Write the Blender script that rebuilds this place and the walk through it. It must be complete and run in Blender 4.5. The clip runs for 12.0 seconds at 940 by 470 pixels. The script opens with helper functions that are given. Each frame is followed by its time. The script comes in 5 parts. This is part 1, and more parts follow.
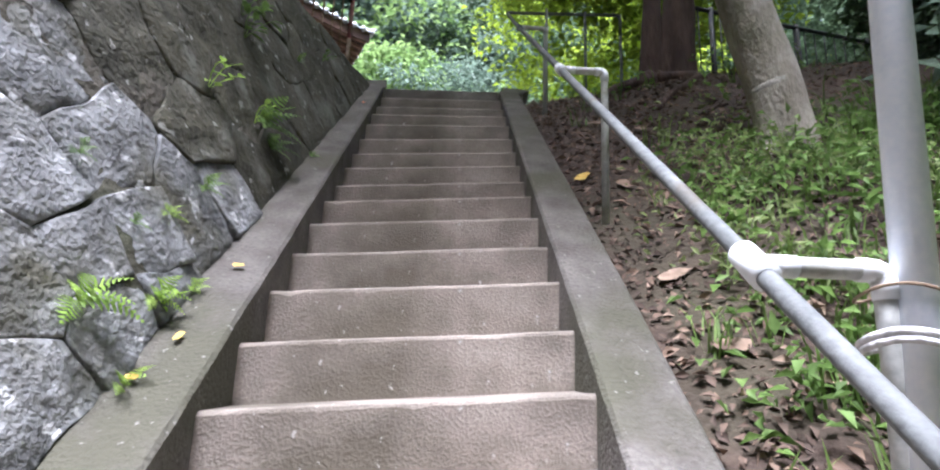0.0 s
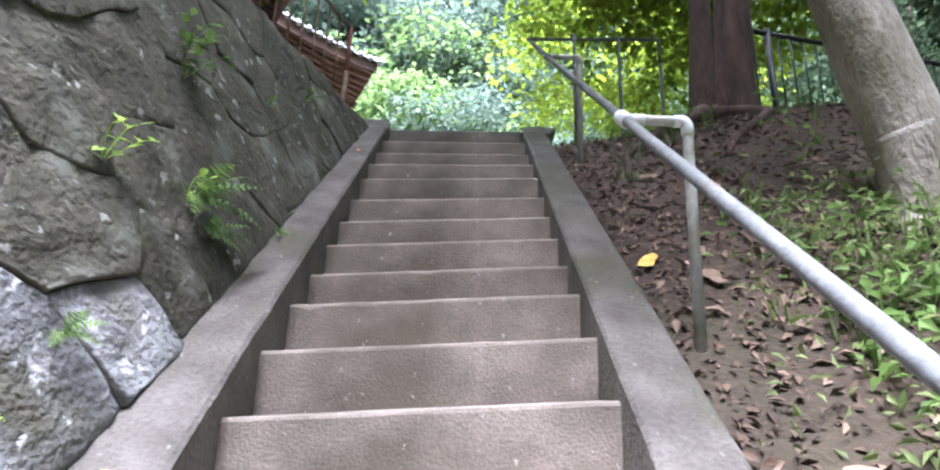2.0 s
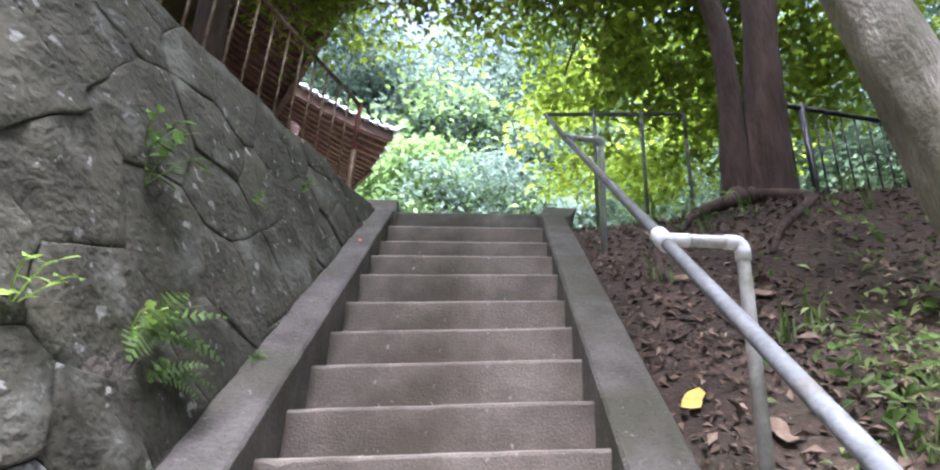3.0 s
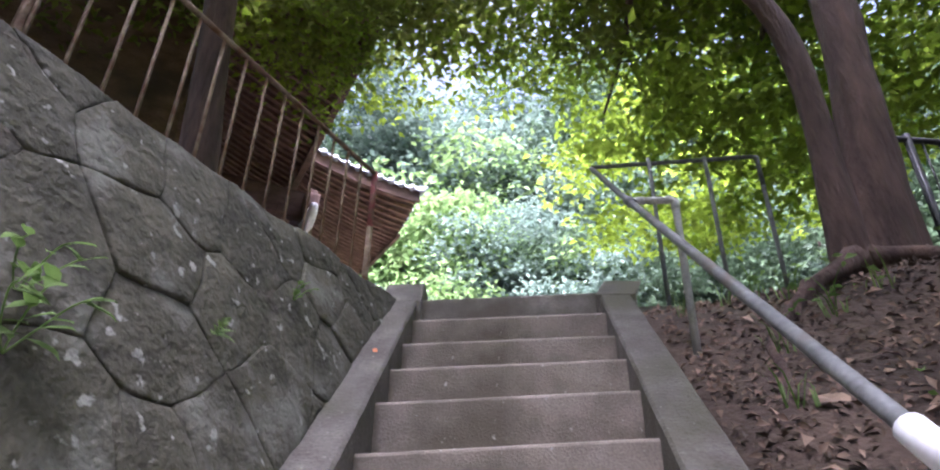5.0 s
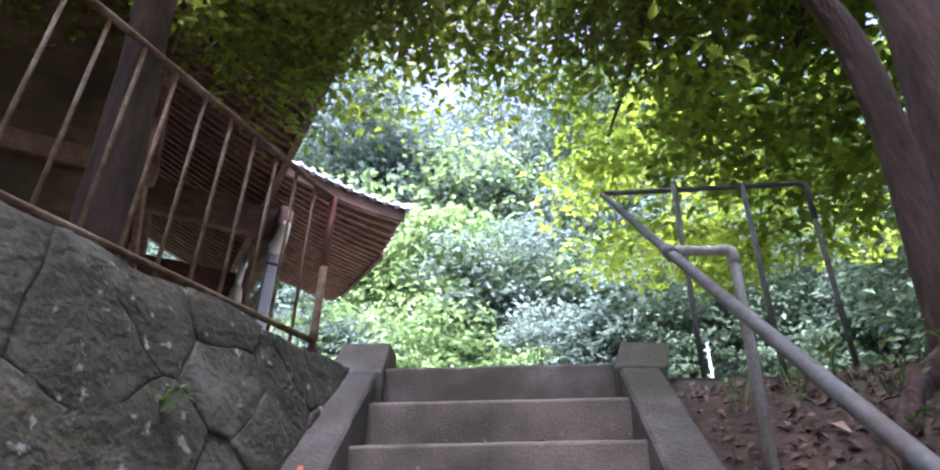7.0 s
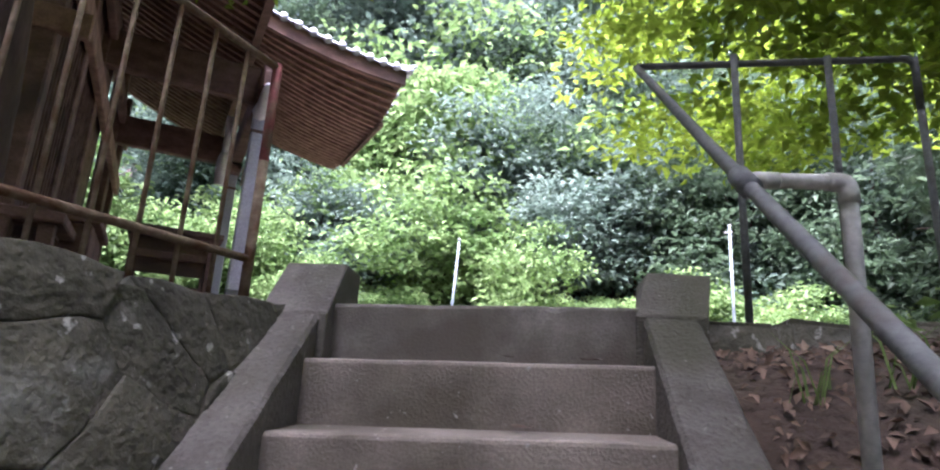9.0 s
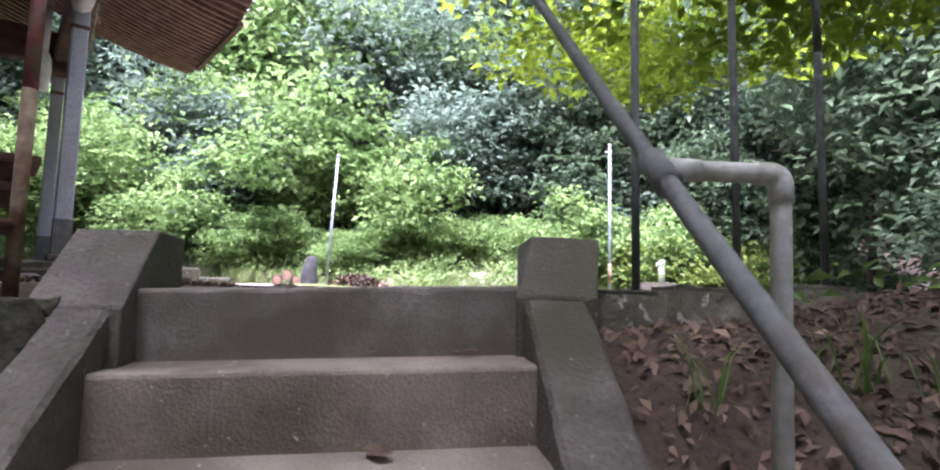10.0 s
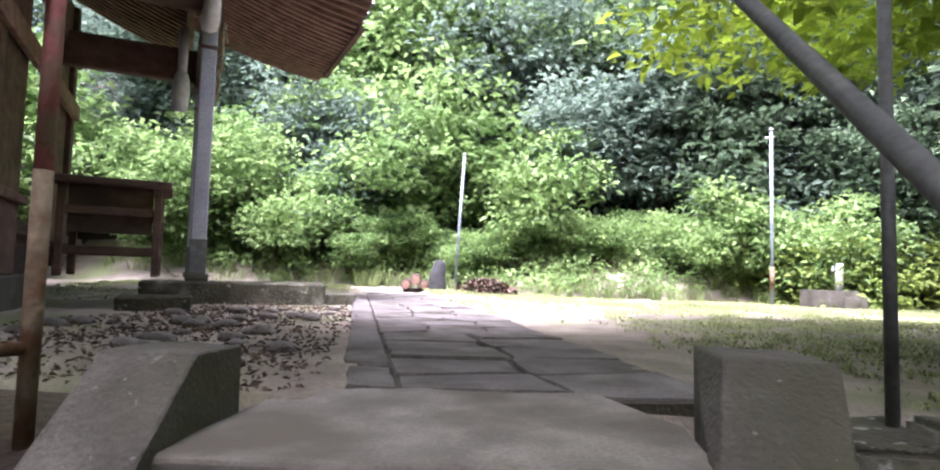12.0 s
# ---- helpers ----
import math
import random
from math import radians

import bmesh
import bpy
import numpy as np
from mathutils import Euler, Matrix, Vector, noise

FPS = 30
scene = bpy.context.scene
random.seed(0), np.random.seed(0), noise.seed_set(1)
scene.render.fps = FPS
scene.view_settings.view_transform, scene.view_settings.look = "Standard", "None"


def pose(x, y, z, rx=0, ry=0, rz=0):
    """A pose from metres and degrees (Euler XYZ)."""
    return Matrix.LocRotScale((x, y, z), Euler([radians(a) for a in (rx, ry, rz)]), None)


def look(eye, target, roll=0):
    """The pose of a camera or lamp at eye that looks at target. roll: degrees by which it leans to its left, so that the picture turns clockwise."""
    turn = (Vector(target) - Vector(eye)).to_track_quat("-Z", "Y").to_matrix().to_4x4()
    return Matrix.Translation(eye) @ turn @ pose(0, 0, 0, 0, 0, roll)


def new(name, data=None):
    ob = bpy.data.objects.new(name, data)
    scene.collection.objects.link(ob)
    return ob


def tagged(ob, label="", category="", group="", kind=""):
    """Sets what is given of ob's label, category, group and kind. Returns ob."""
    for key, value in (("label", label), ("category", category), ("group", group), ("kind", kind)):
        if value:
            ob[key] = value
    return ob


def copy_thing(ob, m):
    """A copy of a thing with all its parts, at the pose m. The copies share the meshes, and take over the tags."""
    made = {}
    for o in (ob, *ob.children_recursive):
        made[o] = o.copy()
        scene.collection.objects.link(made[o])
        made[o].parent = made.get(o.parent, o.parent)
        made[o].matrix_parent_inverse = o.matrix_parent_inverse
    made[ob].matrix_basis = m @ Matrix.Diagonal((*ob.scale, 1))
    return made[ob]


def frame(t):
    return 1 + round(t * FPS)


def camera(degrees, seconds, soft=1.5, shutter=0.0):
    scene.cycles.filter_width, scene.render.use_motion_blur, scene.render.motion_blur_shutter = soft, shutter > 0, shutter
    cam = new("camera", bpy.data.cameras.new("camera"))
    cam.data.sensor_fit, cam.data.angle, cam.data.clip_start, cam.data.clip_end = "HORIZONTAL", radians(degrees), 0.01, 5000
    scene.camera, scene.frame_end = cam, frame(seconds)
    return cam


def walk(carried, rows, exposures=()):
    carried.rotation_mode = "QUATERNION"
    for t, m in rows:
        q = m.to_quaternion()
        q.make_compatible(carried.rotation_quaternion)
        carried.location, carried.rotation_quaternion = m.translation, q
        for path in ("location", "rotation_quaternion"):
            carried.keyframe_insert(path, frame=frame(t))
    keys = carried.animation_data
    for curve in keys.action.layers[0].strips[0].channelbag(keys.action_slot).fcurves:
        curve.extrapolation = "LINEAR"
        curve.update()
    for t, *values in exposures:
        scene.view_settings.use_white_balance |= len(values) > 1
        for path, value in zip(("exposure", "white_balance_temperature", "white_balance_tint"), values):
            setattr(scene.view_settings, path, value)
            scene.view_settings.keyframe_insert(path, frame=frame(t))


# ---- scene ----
cam = camera(77.06, 12.0, 2.1)
PATH = [
    (0, (0.104, -5.081, -2.683), (0.182, -3.144, -2.192), 2.1),
    (0.3, (0.066, -5.004, -2.649), (0.203, -3.086, -2.098), 1.3),
    (0.5, (0.036, -4.908, -2.558), (0.224, -2.995, -2.004), -0.5),
    (1, (0.101, -4.766, -2.41), (0.355, -2.918, -1.689), -0.3),
    (1.5, (0.129, -4.562, -2.275), (0.217, -2.703, -1.542), -1.1),
    (2, (0.084, -4.306, -2.138), (0.113, -2.388, -1.572), 2.0),
    (2.5, (0.108, -4.155, -1.978), (0.067, -2.31, -1.206), 1.7),
    (2.7, (0.121, -4.111, -1.904), (0.088, -2.255, -1.158), 2.6),
    (4.3, (0.119, -3.622, -1.499), (0.037, -1.838, -0.599), 3.7),
    (4.5, (0.106, -3.576, -1.469), (-0.007, -1.822, -0.515), 4.1),
    (5, (0.06, -3.405, -1.285), (-0.099, -1.623, -0.392), 0.9),
    (5.5, (0.073, -3.301, -1.206), (0.01, -1.554, -0.234), -1.0),
    (6, (0.067, -3.098, -1.097), (-0.094, -1.276, -0.288), 0.5),
    (6.5, (0.05, -2.889, -0.902), (-0.103, -1.1, -0.022), -0.3),
    (6.7, (0.054, -2.828, -0.829), (-0.084, -1.061, 0.101), 1.4),
    (8.3, (0.091, -2.249, -0.445), (-0.054, -0.402, 0.311), 0.8),
    (8.5, (0.097, -2.21, -0.36), (-0.108, -0.332, 0.297), 2.1),
    (9, (0.14, -2.091, -0.288), (-0.048, -0.161, 0.202), 3.3),
    (9.5, (0.162, -1.909, -0.13), (0.256, 0.063, 0.187), 1.9),
    (10, (0.206, -1.745, -0.031), (0.408, 0.234, 0.169), 1.3),
    (10.5, (0.149, -1.588, 0.042), (0.223, 0.397, 0.272), 0.5),
    (11, (0.144, -1.359, 0.178), (0.079, 0.635, 0.318), 0.4),
    (11.5, (0.231, -1.195, 0.217), (0.205, 0.798, 0.373), 0.8),
    (12, (0.217, -1.139, 0.333), (-0.022, 0.843, 0.467), 1.5),
]
walk(cam, [(t, look(eye, target, roll)) for t, eye, target, roll in PATH],
     exposures=[(0.0, 1.65, 5500, 18), (2.0, 2.45, 5350, 20), (4.5, 2.57, 5450, 29), (6.5, 2.53, 5300, 35), (9.5, 2.25, 5500, 31), (12.0, 2.2, 5700, 28)])

# ---- light ----
world = bpy.data.worlds.new("sky")
scene.world = world
world.use_nodes = True
wn = world.node_tree
sky = wn.nodes.new("ShaderNodeTexSky")
sky.sky_type = "NISHITA"
sky.sun_disc = False
sky.sun_elevation, sky.sun_rotation = radians(72), radians(200)
sky.air_density, sky.dust_density, sky.ozone_density = 0.6, 8.0, 0.6
wn.links.new(sky.outputs[0], wn.nodes["Background"].inputs[0])
wn.nodes["Background"].inputs[1].default_value = 0.15
sun = new("sun", bpy.data.lights.new("sun", "SUN"))
sun.data.energy, sun.data.angle, sun.data.color = 4.5, radians(20), (1.0, 0.98, 0.95)
sun.matrix_world = look((0, 0, 30), (0 + 30 * math.cos(radians(72)) / math.sin(radians(72)) * math.sin(radians(20)),
                                     30 * math.cos(radians(72)) / math.sin(radians(72)) * math.cos(radians(20)), 0))


# ---- materials ----
def material(name, low, high, scale=6.0, rough=0.9, bump=0.3, fine=60.0, stain=None, stain_scale=1.3, stain_at=0.55,
             metal=0.0, vary=0.0, translucent=0.0, stretch=(1, 1, 1), flecks=None, fleck_scale=30.0, fleck_at=0.66):
    """A base colour between two tones by coarse and fine noise, stains of a third tone, fine relief."""
    mat = bpy.data.materials.new(name)
    mat.use_nodes = True
    nt = mat.node_tree
    N, L = nt.nodes, nt.links
    bsdf = N["Principled BSDF"]
    bsdf.inputs["Roughness"].default_value = rough
    bsdf.inputs["Metallic"].default_value = metal
    coord = N.new("ShaderNodeTexCoord")
    mapping = N.new("ShaderNodeMapping")
    mapping.inputs["Scale"].default_value = stretch
    L.new(coord.outputs["Object"], mapping.inputs[0])
    info = N.new("ShaderNodeObjectInfo")
    coarse = N.new("ShaderNodeTexNoise")
    coarse.noise_dimensions = "4D"
    coarse.inputs["Scale"].default_value, coarse.inputs["Detail"].default_value = scale, 6
    L.new(mapping.outputs[0], coarse.inputs["Vector"])
    L.new(info.outputs["Random"], coarse.inputs["W"])
    ramp = N.new("ShaderNodeValToRGB")
    ramp.color_ramp.elements[0].position, ramp.color_ramp.elements[1].position = 0.32, 0.68
    ramp.color_ramp.elements[0].color, ramp.color_ramp.elements[1].color = (*low, 1), (*high, 1)
    L.new(coarse.outputs[0], ramp.inputs[0])
    grain = N.new("ShaderNodeTexNoise")
    grain.inputs["Scale"].default_value, grain.inputs["Detail"].default_value = fine, 4
    L.new(mapping.outputs[0], grain.inputs["Vector"])
    last = ramp.outputs[0]
    speck = N.new("ShaderNodeMix")
    speck.data_type, speck.blend_type = "RGBA", "OVERLAY"
    speck.inputs[0].default_value = 0.45
    L.new(last, speck.inputs[6])
    L.new(grain.outputs[0], speck.inputs[7])
    last = speck.outputs[2]
    if stain:
        patch = N.new("ShaderNodeTexNoise")
        patch.inputs["Scale"].default_value, patch.inputs["Detail"].default_value = stain_scale, 8
        L.new(mapping.outputs[0], patch.inputs["Vector"])
        edge = N.new("ShaderNodeMapRange")
        edge.inputs[1].default_value, edge.inputs[2].default_value = stain_at - 0.06, stain_at + 0.1
        L.new(patch.outputs[0], edge.inputs[0])
        mix = N.new("ShaderNodeMix")
        mix.data_type = "RGBA"
        L.new(edge.outputs[0], mix.inputs[0])
        L.new(last, mix.inputs[6])
        mix.inputs[7].default_value = (*stain, 1)
        last = mix.outputs[2]
    if flecks:
        spot = N.new("ShaderNodeTexNoise")
        spot.inputs["Scale"].default_value, spot.inputs["Detail"].default_value = fleck_scale, 3
        L.new(mapping.outputs[0], spot.inputs["Vector"])
        rim = N.new("ShaderNodeMapRange")
        rim.inputs[1].default_value, rim.inputs[2].default_value = fleck_at - 0.025, fleck_at + 0.025
        L.new(spot.outputs[0], rim.inputs[0])
        dot = N.new("ShaderNodeMix")
        dot.data_type = "RGBA"
        L.new(rim.outputs[0], dot.inputs[0])
        L.new(last, dot.inputs[6])
        dot.inputs[7].default_value = (*flecks, 1)
        last = dot.outputs[2]
    if vary:
        hue = N.new("ShaderNodeHueSaturation")
        span = N.new("ShaderNodeMapRange")
        span.inputs[3].default_value, span.inputs[4].default_value = 1 - vary, 1 + vary
        geo = N.new("ShaderNodeNewGeometry")
        both = N.new("ShaderNodeMath")
        both.operation = "ADD"
        L.new(info.outputs["Random"], both.inputs[0])
        L.new(geo.outputs["Random Per Island"], both.inputs[1])
        half = N.new("ShaderNodeMath")
        half.operation = "FRACT"
        L.new(both.outputs[0], half.inputs[0])
        L.new(half.outputs[0], span.inputs[0])
        L.new(span.outputs[0], hue.inputs["Value"])
        L.new(last, hue.inputs["Color"])
        last = hue.outputs[0]
    L.new(last, bsdf.inputs["Base Color"])
    if bump:
        add = N.new("ShaderNodeMath")
        add.operation = "ADD"
        L.new(coarse.outputs[0], add.inputs[0])
        L.new(grain.outputs[0], add.inputs[1])
        relief = N.new("ShaderNodeBump")
        relief.inputs["Strength"].default_value, relief.inputs["Distance"].default_value = bump, 0.02
        L.new(add.outputs[0], relief.inputs["Height"])
        L.new(relief.outputs[0], bsdf.inputs["Normal"])
    if translucent:
        glow = N.new("ShaderNodeBsdfTranslucent")
        L.new(last, glow.inputs[0])
        blend = N.new("ShaderNodeMixShader")
        blend.inputs[0].default_value = translucent
        L.new(bsdf.outputs[0], blend.inputs[1])
        L.new(glow.outputs[0], blend.inputs[2])
        L.new(blend.outputs[0], N["Material Output"].inputs[0])
    return mat


CONCRETE = material("worn concrete", (0.184, 0.155, 0.126), (0.336, 0.29, 0.244), 4, 0.92, 0.3, 110, (0.125, 0.108, 0.08), 1.9, 0.52, vary=0.12, flecks=(0.42, 0.4, 0.36), fleck_scale=34, fleck_at=0.7)
LANDING = material("grey trodden concrete", (0.145, 0.131, 0.113), (0.27, 0.249, 0.22), 7, 0.92, 0.2, 110, (0.115, 0.1, 0.08), 2.3, 0.5)
CURB = material("weathered curb concrete", (0.076, 0.067, 0.057), (0.15, 0.136, 0.119), 6, 0.93, 0.55, 70, (0.075, 0.072, 0.048), 2.0, 0.52, vary=0.06, flecks=(0.2, 0.19, 0.165), fleck_scale=40, fleck_at=0.7)
STONE = material("weathered wall stone", (0.033, 0.031, 0.019), (0.082, 0.077, 0.051), 6.5, 0.94, 0.75, 38, (0.135, 0.133, 0.108), 4.6, 0.6, vary=0.12, flecks=(0.24, 0.24, 0.21), fleck_scale=17, fleck_at=0.672)
GREYSTONE = material("clean grey wall stone", (0.1, 0.1, 0.096), (0.29, 0.294, 0.294), 6, 0.9, 0.9, 45, (0.085, 0.08, 0.055), 2.6, 0.53, vary=0.15, flecks=(0.42, 0.42, 0.41), fleck_scale=14, fleck_at=0.65)
JOINT = material("dark joint earth", (0.03, 0.026, 0.018), (0.095, 0.085, 0.062), 6, 1.0, 0.8)
FILL = material("old mortar and earth", (0.038, 0.033, 0.023), (0.094, 0.083, 0.062), 7, 1.0, 0.9, 40, (0.05, 0.052, 0.028), 3, 0.57)
SOIL = material("leaf-strewn earth", (0.03, 0.02, 0.014), (0.074, 0.05, 0.036), 2.5, 1.0, 0.9, 30, (0.052, 0.046, 0.026), 0.9, 0.57)
SAND = material("pale trodden earth", (0.16, 0.135, 0.108), (0.31, 0.27, 0.22), 3, 1.0, 0.6, 50, (0.15, 0.17, 0.075), 0.8, 0.58)
SLAB = material("paving stone", (0.095, 0.084, 0.078), (0.185, 0.166, 0.158), 5, 0.92, 0.5, 70, (0.07, 0.06, 0.046), 2.5, 0.56, vary=0.12)
PIPE = material("grey painted steel pipe", (0.088, 0.094, 0.092), (0.15, 0.157, 0.154), 12, 0.82, 0.15, 60, (0.085, 0.07, 0.05), 7, 0.62)
PALEPIPE = material("chalky pale pipe", (0.36, 0.37, 0.35), (0.5, 0.51, 0.48), 9, 0.6, 0.1, 60, (0.2, 0.2, 0.13), 6, 0.6)
WHITE = material("white plastic fitting", (0.62, 0.64, 0.66), (0.75, 0.77, 0.78), 9, 0.5, 0.05, 40)
GALV = material("galvanised steel", (0.7, 0.75, 0.81), (0.82, 0.86, 0.92), 8, 0.4, 0.05, 70)
RUST = material("rusty flaking rail paint", (0.14, 0.092, 0.055), (0.3, 0.23, 0.155), 14, 0.8, 0.35, 60, (0.12, 0.055, 0.025), 9, 0.52)
REDPAINT = material("faded red rail paint", (0.2, 0.05, 0.05), (0.33, 0.1, 0.1), 12, 0.75, 0.3, 60, (0.2, 0.15, 0.1), 8, 0.58)
BARK = material("dark ridged bark", (0.035, 0.021, 0.017), (0.1, 0.062, 0.05), 7, 1.0, 1.0, 35, (0.05, 0.05, 0.032), 2, 0.62, stretch=(1, 1, 0.22))
PALEBARK = material("pale smooth bark", (0.27, 0.24, 0.195), (0.5, 0.46, 0.39), 5, 0.95, 0.8, 50, (0.16, 0.15, 0.1), 3.5, 0.55, stretch=(1, 1, 0.5))
WOOD = material("aged dark wood", (0.075, 0.04, 0.03), (0.18, 0.105, 0.08), 9, 0.85, 0.4, 60, (0.05, 0.032, 0.026), 1.6, 0.58, stretch=(0.3, 1, 1))
RAFTER = material("reddish rafter wood", (0.15, 0.08, 0.058), (0.3, 0.18, 0.135), 8, 0.85, 0.3, 60)
GREYPAINT = material("grey painted column", (0.3, 0.31, 0.36), (0.4, 0.41, 0.46), 3, 0.6, 0.1, 50)
TILE = material("grey roof tile", (0.3, 0.31, 0.33), (0.5, 0.52, 0.55), 8, 0.5, 0.2, 40)
CLOTH = material("pale rope cloth", (0.5, 0.49, 0.5), (0.66, 0.65, 0.66), 14, 0.95, 0.3, 90)


def leaf_material(name, low, high, scale=0.9, glow=0.45):
    mat = material(name, low, high, scale, 0.6, 0.0, 25, vary=0.35, translucent=glow)
    mat.node_tree.nodes["Principled BSDF"].inputs["Specular IOR Level"].default_value = 0.3
    return mat


LEAF_BRIGHT = leaf_material("bright broad leaves", (0.12, 0.21, 0.065), (0.295, 0.415, 0.155))
LEAF_LIME = leaf_material("yellow-green leaves", (0.15, 0.225, 0.02), (0.35, 0.46, 0.05), glow=0.68)
LEAF_DARK = leaf_material("dark evergreen leaves", (0.055, 0.09, 0.05), (0.13, 0.19, 0.105))
LEAF_BLUE = leaf_material("dull blue-green leaves", (0.1, 0.15, 0.11), (0.23, 0.305, 0.235))
LEAF_CANOPY = leaf_material("thin sunlit canopy leaves", (0.11, 0.145, 0.03), (0.3, 0.345, 0.07), glow=0.65)
LEAF_FRESH = leaf_material("fresh green shrub leaves", (0.16, 0.235, 0.05), (0.33, 0.42, 0.11))
WEED = leaf_material("pale weed leaves", (0.11, 0.155, 0.05), (0.27, 0.33, 0.13))
DRYGRASS = leaf_material("pale trampled grass", (0.17, 0.2, 0.085), (0.33, 0.37, 0.17))
GRASS = leaf_material("grass blades", (0.08, 0.15, 0.03), (0.2, 0.28, 0.08))
FERN = leaf_material("fern fronds", (0.075, 0.14, 0.032), (0.21, 0.325, 0.09))
FRESHFERN = leaf_material("young fern fronds", (0.19, 0.32, 0.05), (0.4, 0.55, 0.12))
LITTER = material("dry fallen leaves", (0.045, 0.028, 0.019), (0.145, 0.096, 0.066), 2, 0.85, 0.0, 30, vary=0.5)
PALELITTER = material("pale curled leaves", (0.13, 0.085, 0.055), (0.3, 0.215, 0.155), 4, 0.85, 0.2, 40, vary=0.3)
COURTPOLE = material("dull grey-blue pole", (0.17, 0.21, 0.235), (0.25, 0.29, 0.315), 8, 0.6, 0.05, 60, (0.15, 0.12, 0.09), 5, 0.64)
PALEPAINT = material("faded limewash on bark", (0.34, 0.32, 0.28), (0.6, 0.58, 0.54), 9, 0.95, 0.5, 60, (0.3, 0.27, 0.21), 9, 0.5)
REDLEAF = material("orange-red leaf", (0.5, 0.12, 0.04), (0.7, 0.2, 0.07), 8, 0.7, 0.0, 30)
YELLOWLEAF = material("fresh yellow leaf", (0.55, 0.36, 0.06), (0.7, 0.5, 0.12), 8, 0.7, 0.0, 30)


# ---- builders ----
def smooth(ob, on=True):
    ob.data.polygons.foreach_set("use_smooth", [on] * len(ob.data.polygons))
    return ob


def mesh_object(name, verts, faces, mat, parent=None, label="", soft=False):
    me = bpy.data.meshes.new(name)
    me.from_pydata(verts, [], faces)
    me.materials.append(mat)
    ob = new(name, me)
    if soft:
        smooth(ob)
    if parent:
        ob.parent = parent
    return tagged(ob, label)


def part(name, bm, mat, parent=None, label="", soft=False):
    if isinstance(parent, str):
        parent, label = None, parent
    me = bpy.data.meshes.new(name)
    bm.to_mesh(me)
    bm.free()
    me.materials.append(mat)
    ob = new(name, me)
    if soft:
        smooth(ob)
    if parent:
        ob.parent = parent
    return tagged(ob, label)


def empty(name, place, label, category, group="", kind=""):
    ob = new(name)
    ob.location = place
    return tagged(ob, label, category, group, kind)


def under(ob, parent):
    """Parents ob and keeps it where it stands in the world."""
    ob.parent = parent
    ob.matrix_parent_inverse = Matrix.Translation(-parent.location)
    return ob


def box(lo, hi, bevel=0.006, rot=0.0, wobble=0.0, seed=0):
    """A bevelled box from corner to corner, turned about z through its centre."""
    bm = bmesh.new()
    bmesh.ops.create_cube(bm, size=1)
    c = [(a + b) / 2 for a, b in zip(lo, hi)]
    d = [b - a for a, b in zip(lo, hi)]
    bmesh.ops.scale(bm, vec=d, verts=bm.verts)
    if bevel:
        bmesh.ops.bevel(bm, geom=bm.edges[:], offset=bevel, segments=2, affect="EDGES")
    if wobble:
        rnd = random.Random(seed)
        for v in bm.verts:
            v.co += Vector((rnd.uniform(-1, 1), rnd.uniform(-1, 1), rnd.uniform(-1, 1))) * wobble
    bmesh.ops.rotate(bm, cent=(0, 0, 0), matrix=Matrix.Rotation(rot, 3, "Z"), verts=bm.verts)
    bmesh.ops.translate(bm, vec=c, verts=bm.verts)
    return bm


def rounded(points, radius, steps=5):
    """The polyline with its inner corners rounded."""
    pts = [Vector(p) for p in points]
    out = [pts[0]]
    for a, b, c in zip(pts, pts[1:], pts[2:]):
        r = min(radius, (b - a).length / 2, (c - b).length / 2)
        p, q = b + (a - b).normalized() * r, b + (c - b).normalized() * r
        for i in range(steps + 1):
            t = i / steps
            out.append(p * (1 - t) ** 2 + b * 2 * t * (1 - t) + q * t * t)
    return out + [pts[-1]]


def tube(points, radii, sides=12, rough=0.0, seed=0):
    """A closed tube along points, with a radius at each."""
    pts = [Vector(p) for p in points]
    if not isinstance(radii, (list, tuple)):
        radii = [radii] * len(pts)
    bm = bmesh.new()
    rings = []
    ref = Vector((0.31, 0.95, 0.05))
    for i, p in enumerate(pts):
        d = (pts[min(i + 1, len(pts) - 1)] - pts[max(i - 1, 0)]).normalized()
        u = d.cross(ref)
        if u.length < 0.1:
            u = d.cross(Vector((1, 0, 0)))
        u.normalize()
        v = d.cross(u)
        ring = []
        for k in range(sides):
            a = 2 * math.pi * k / sides
            w = 1.0
            if rough:
                w += rough * noise.noise(Vector((math.cos(a) * 1.7 + seed, math.sin(a) * 1.7, p.z * 1.3 + p.x))) \
                    + rough * 0.5 * noise.noise(Vector((math.cos(a) * 5 + seed, math.sin(a) * 5, p.z * 3)))
            ring.append(bm.verts.new(p + (u * math.cos(a) + v * math.sin(a)) * radii[i] * w))
        rings.append(ring)
    for r, s in zip(rings, rings[1:]):
        for k in range(sides):
            bm.faces.new((r[k], r[(k + 1) % sides], s[(k + 1) % sides], s[k]))
    bm.faces.new(rings[0][::-1])
    bm.faces.new(rings[-1])
    bmesh.ops.recalc_face_normals(bm, faces=bm.faces)
    return bm


# ---- the lie of the land ----
def clamp(v, a, b):
    return max(a, min(b, v))


def ease(v, a, b):
    t = clamp((v - a) / (b - a), 0, 1)
    return t * t * (3 - 2 * t)


def slope(y):
    """The line through the nosings of the stairs."""
    return 0.8 * y - 0.02


LEAN = 0.34


def curb_out(side, y):
    """How far from the middle a curb's outer edge lies."""
    y = max(y, -4)
    return (0.715 - 0.014 * y) if side > 0 else (0.67 - 0.025 * y)


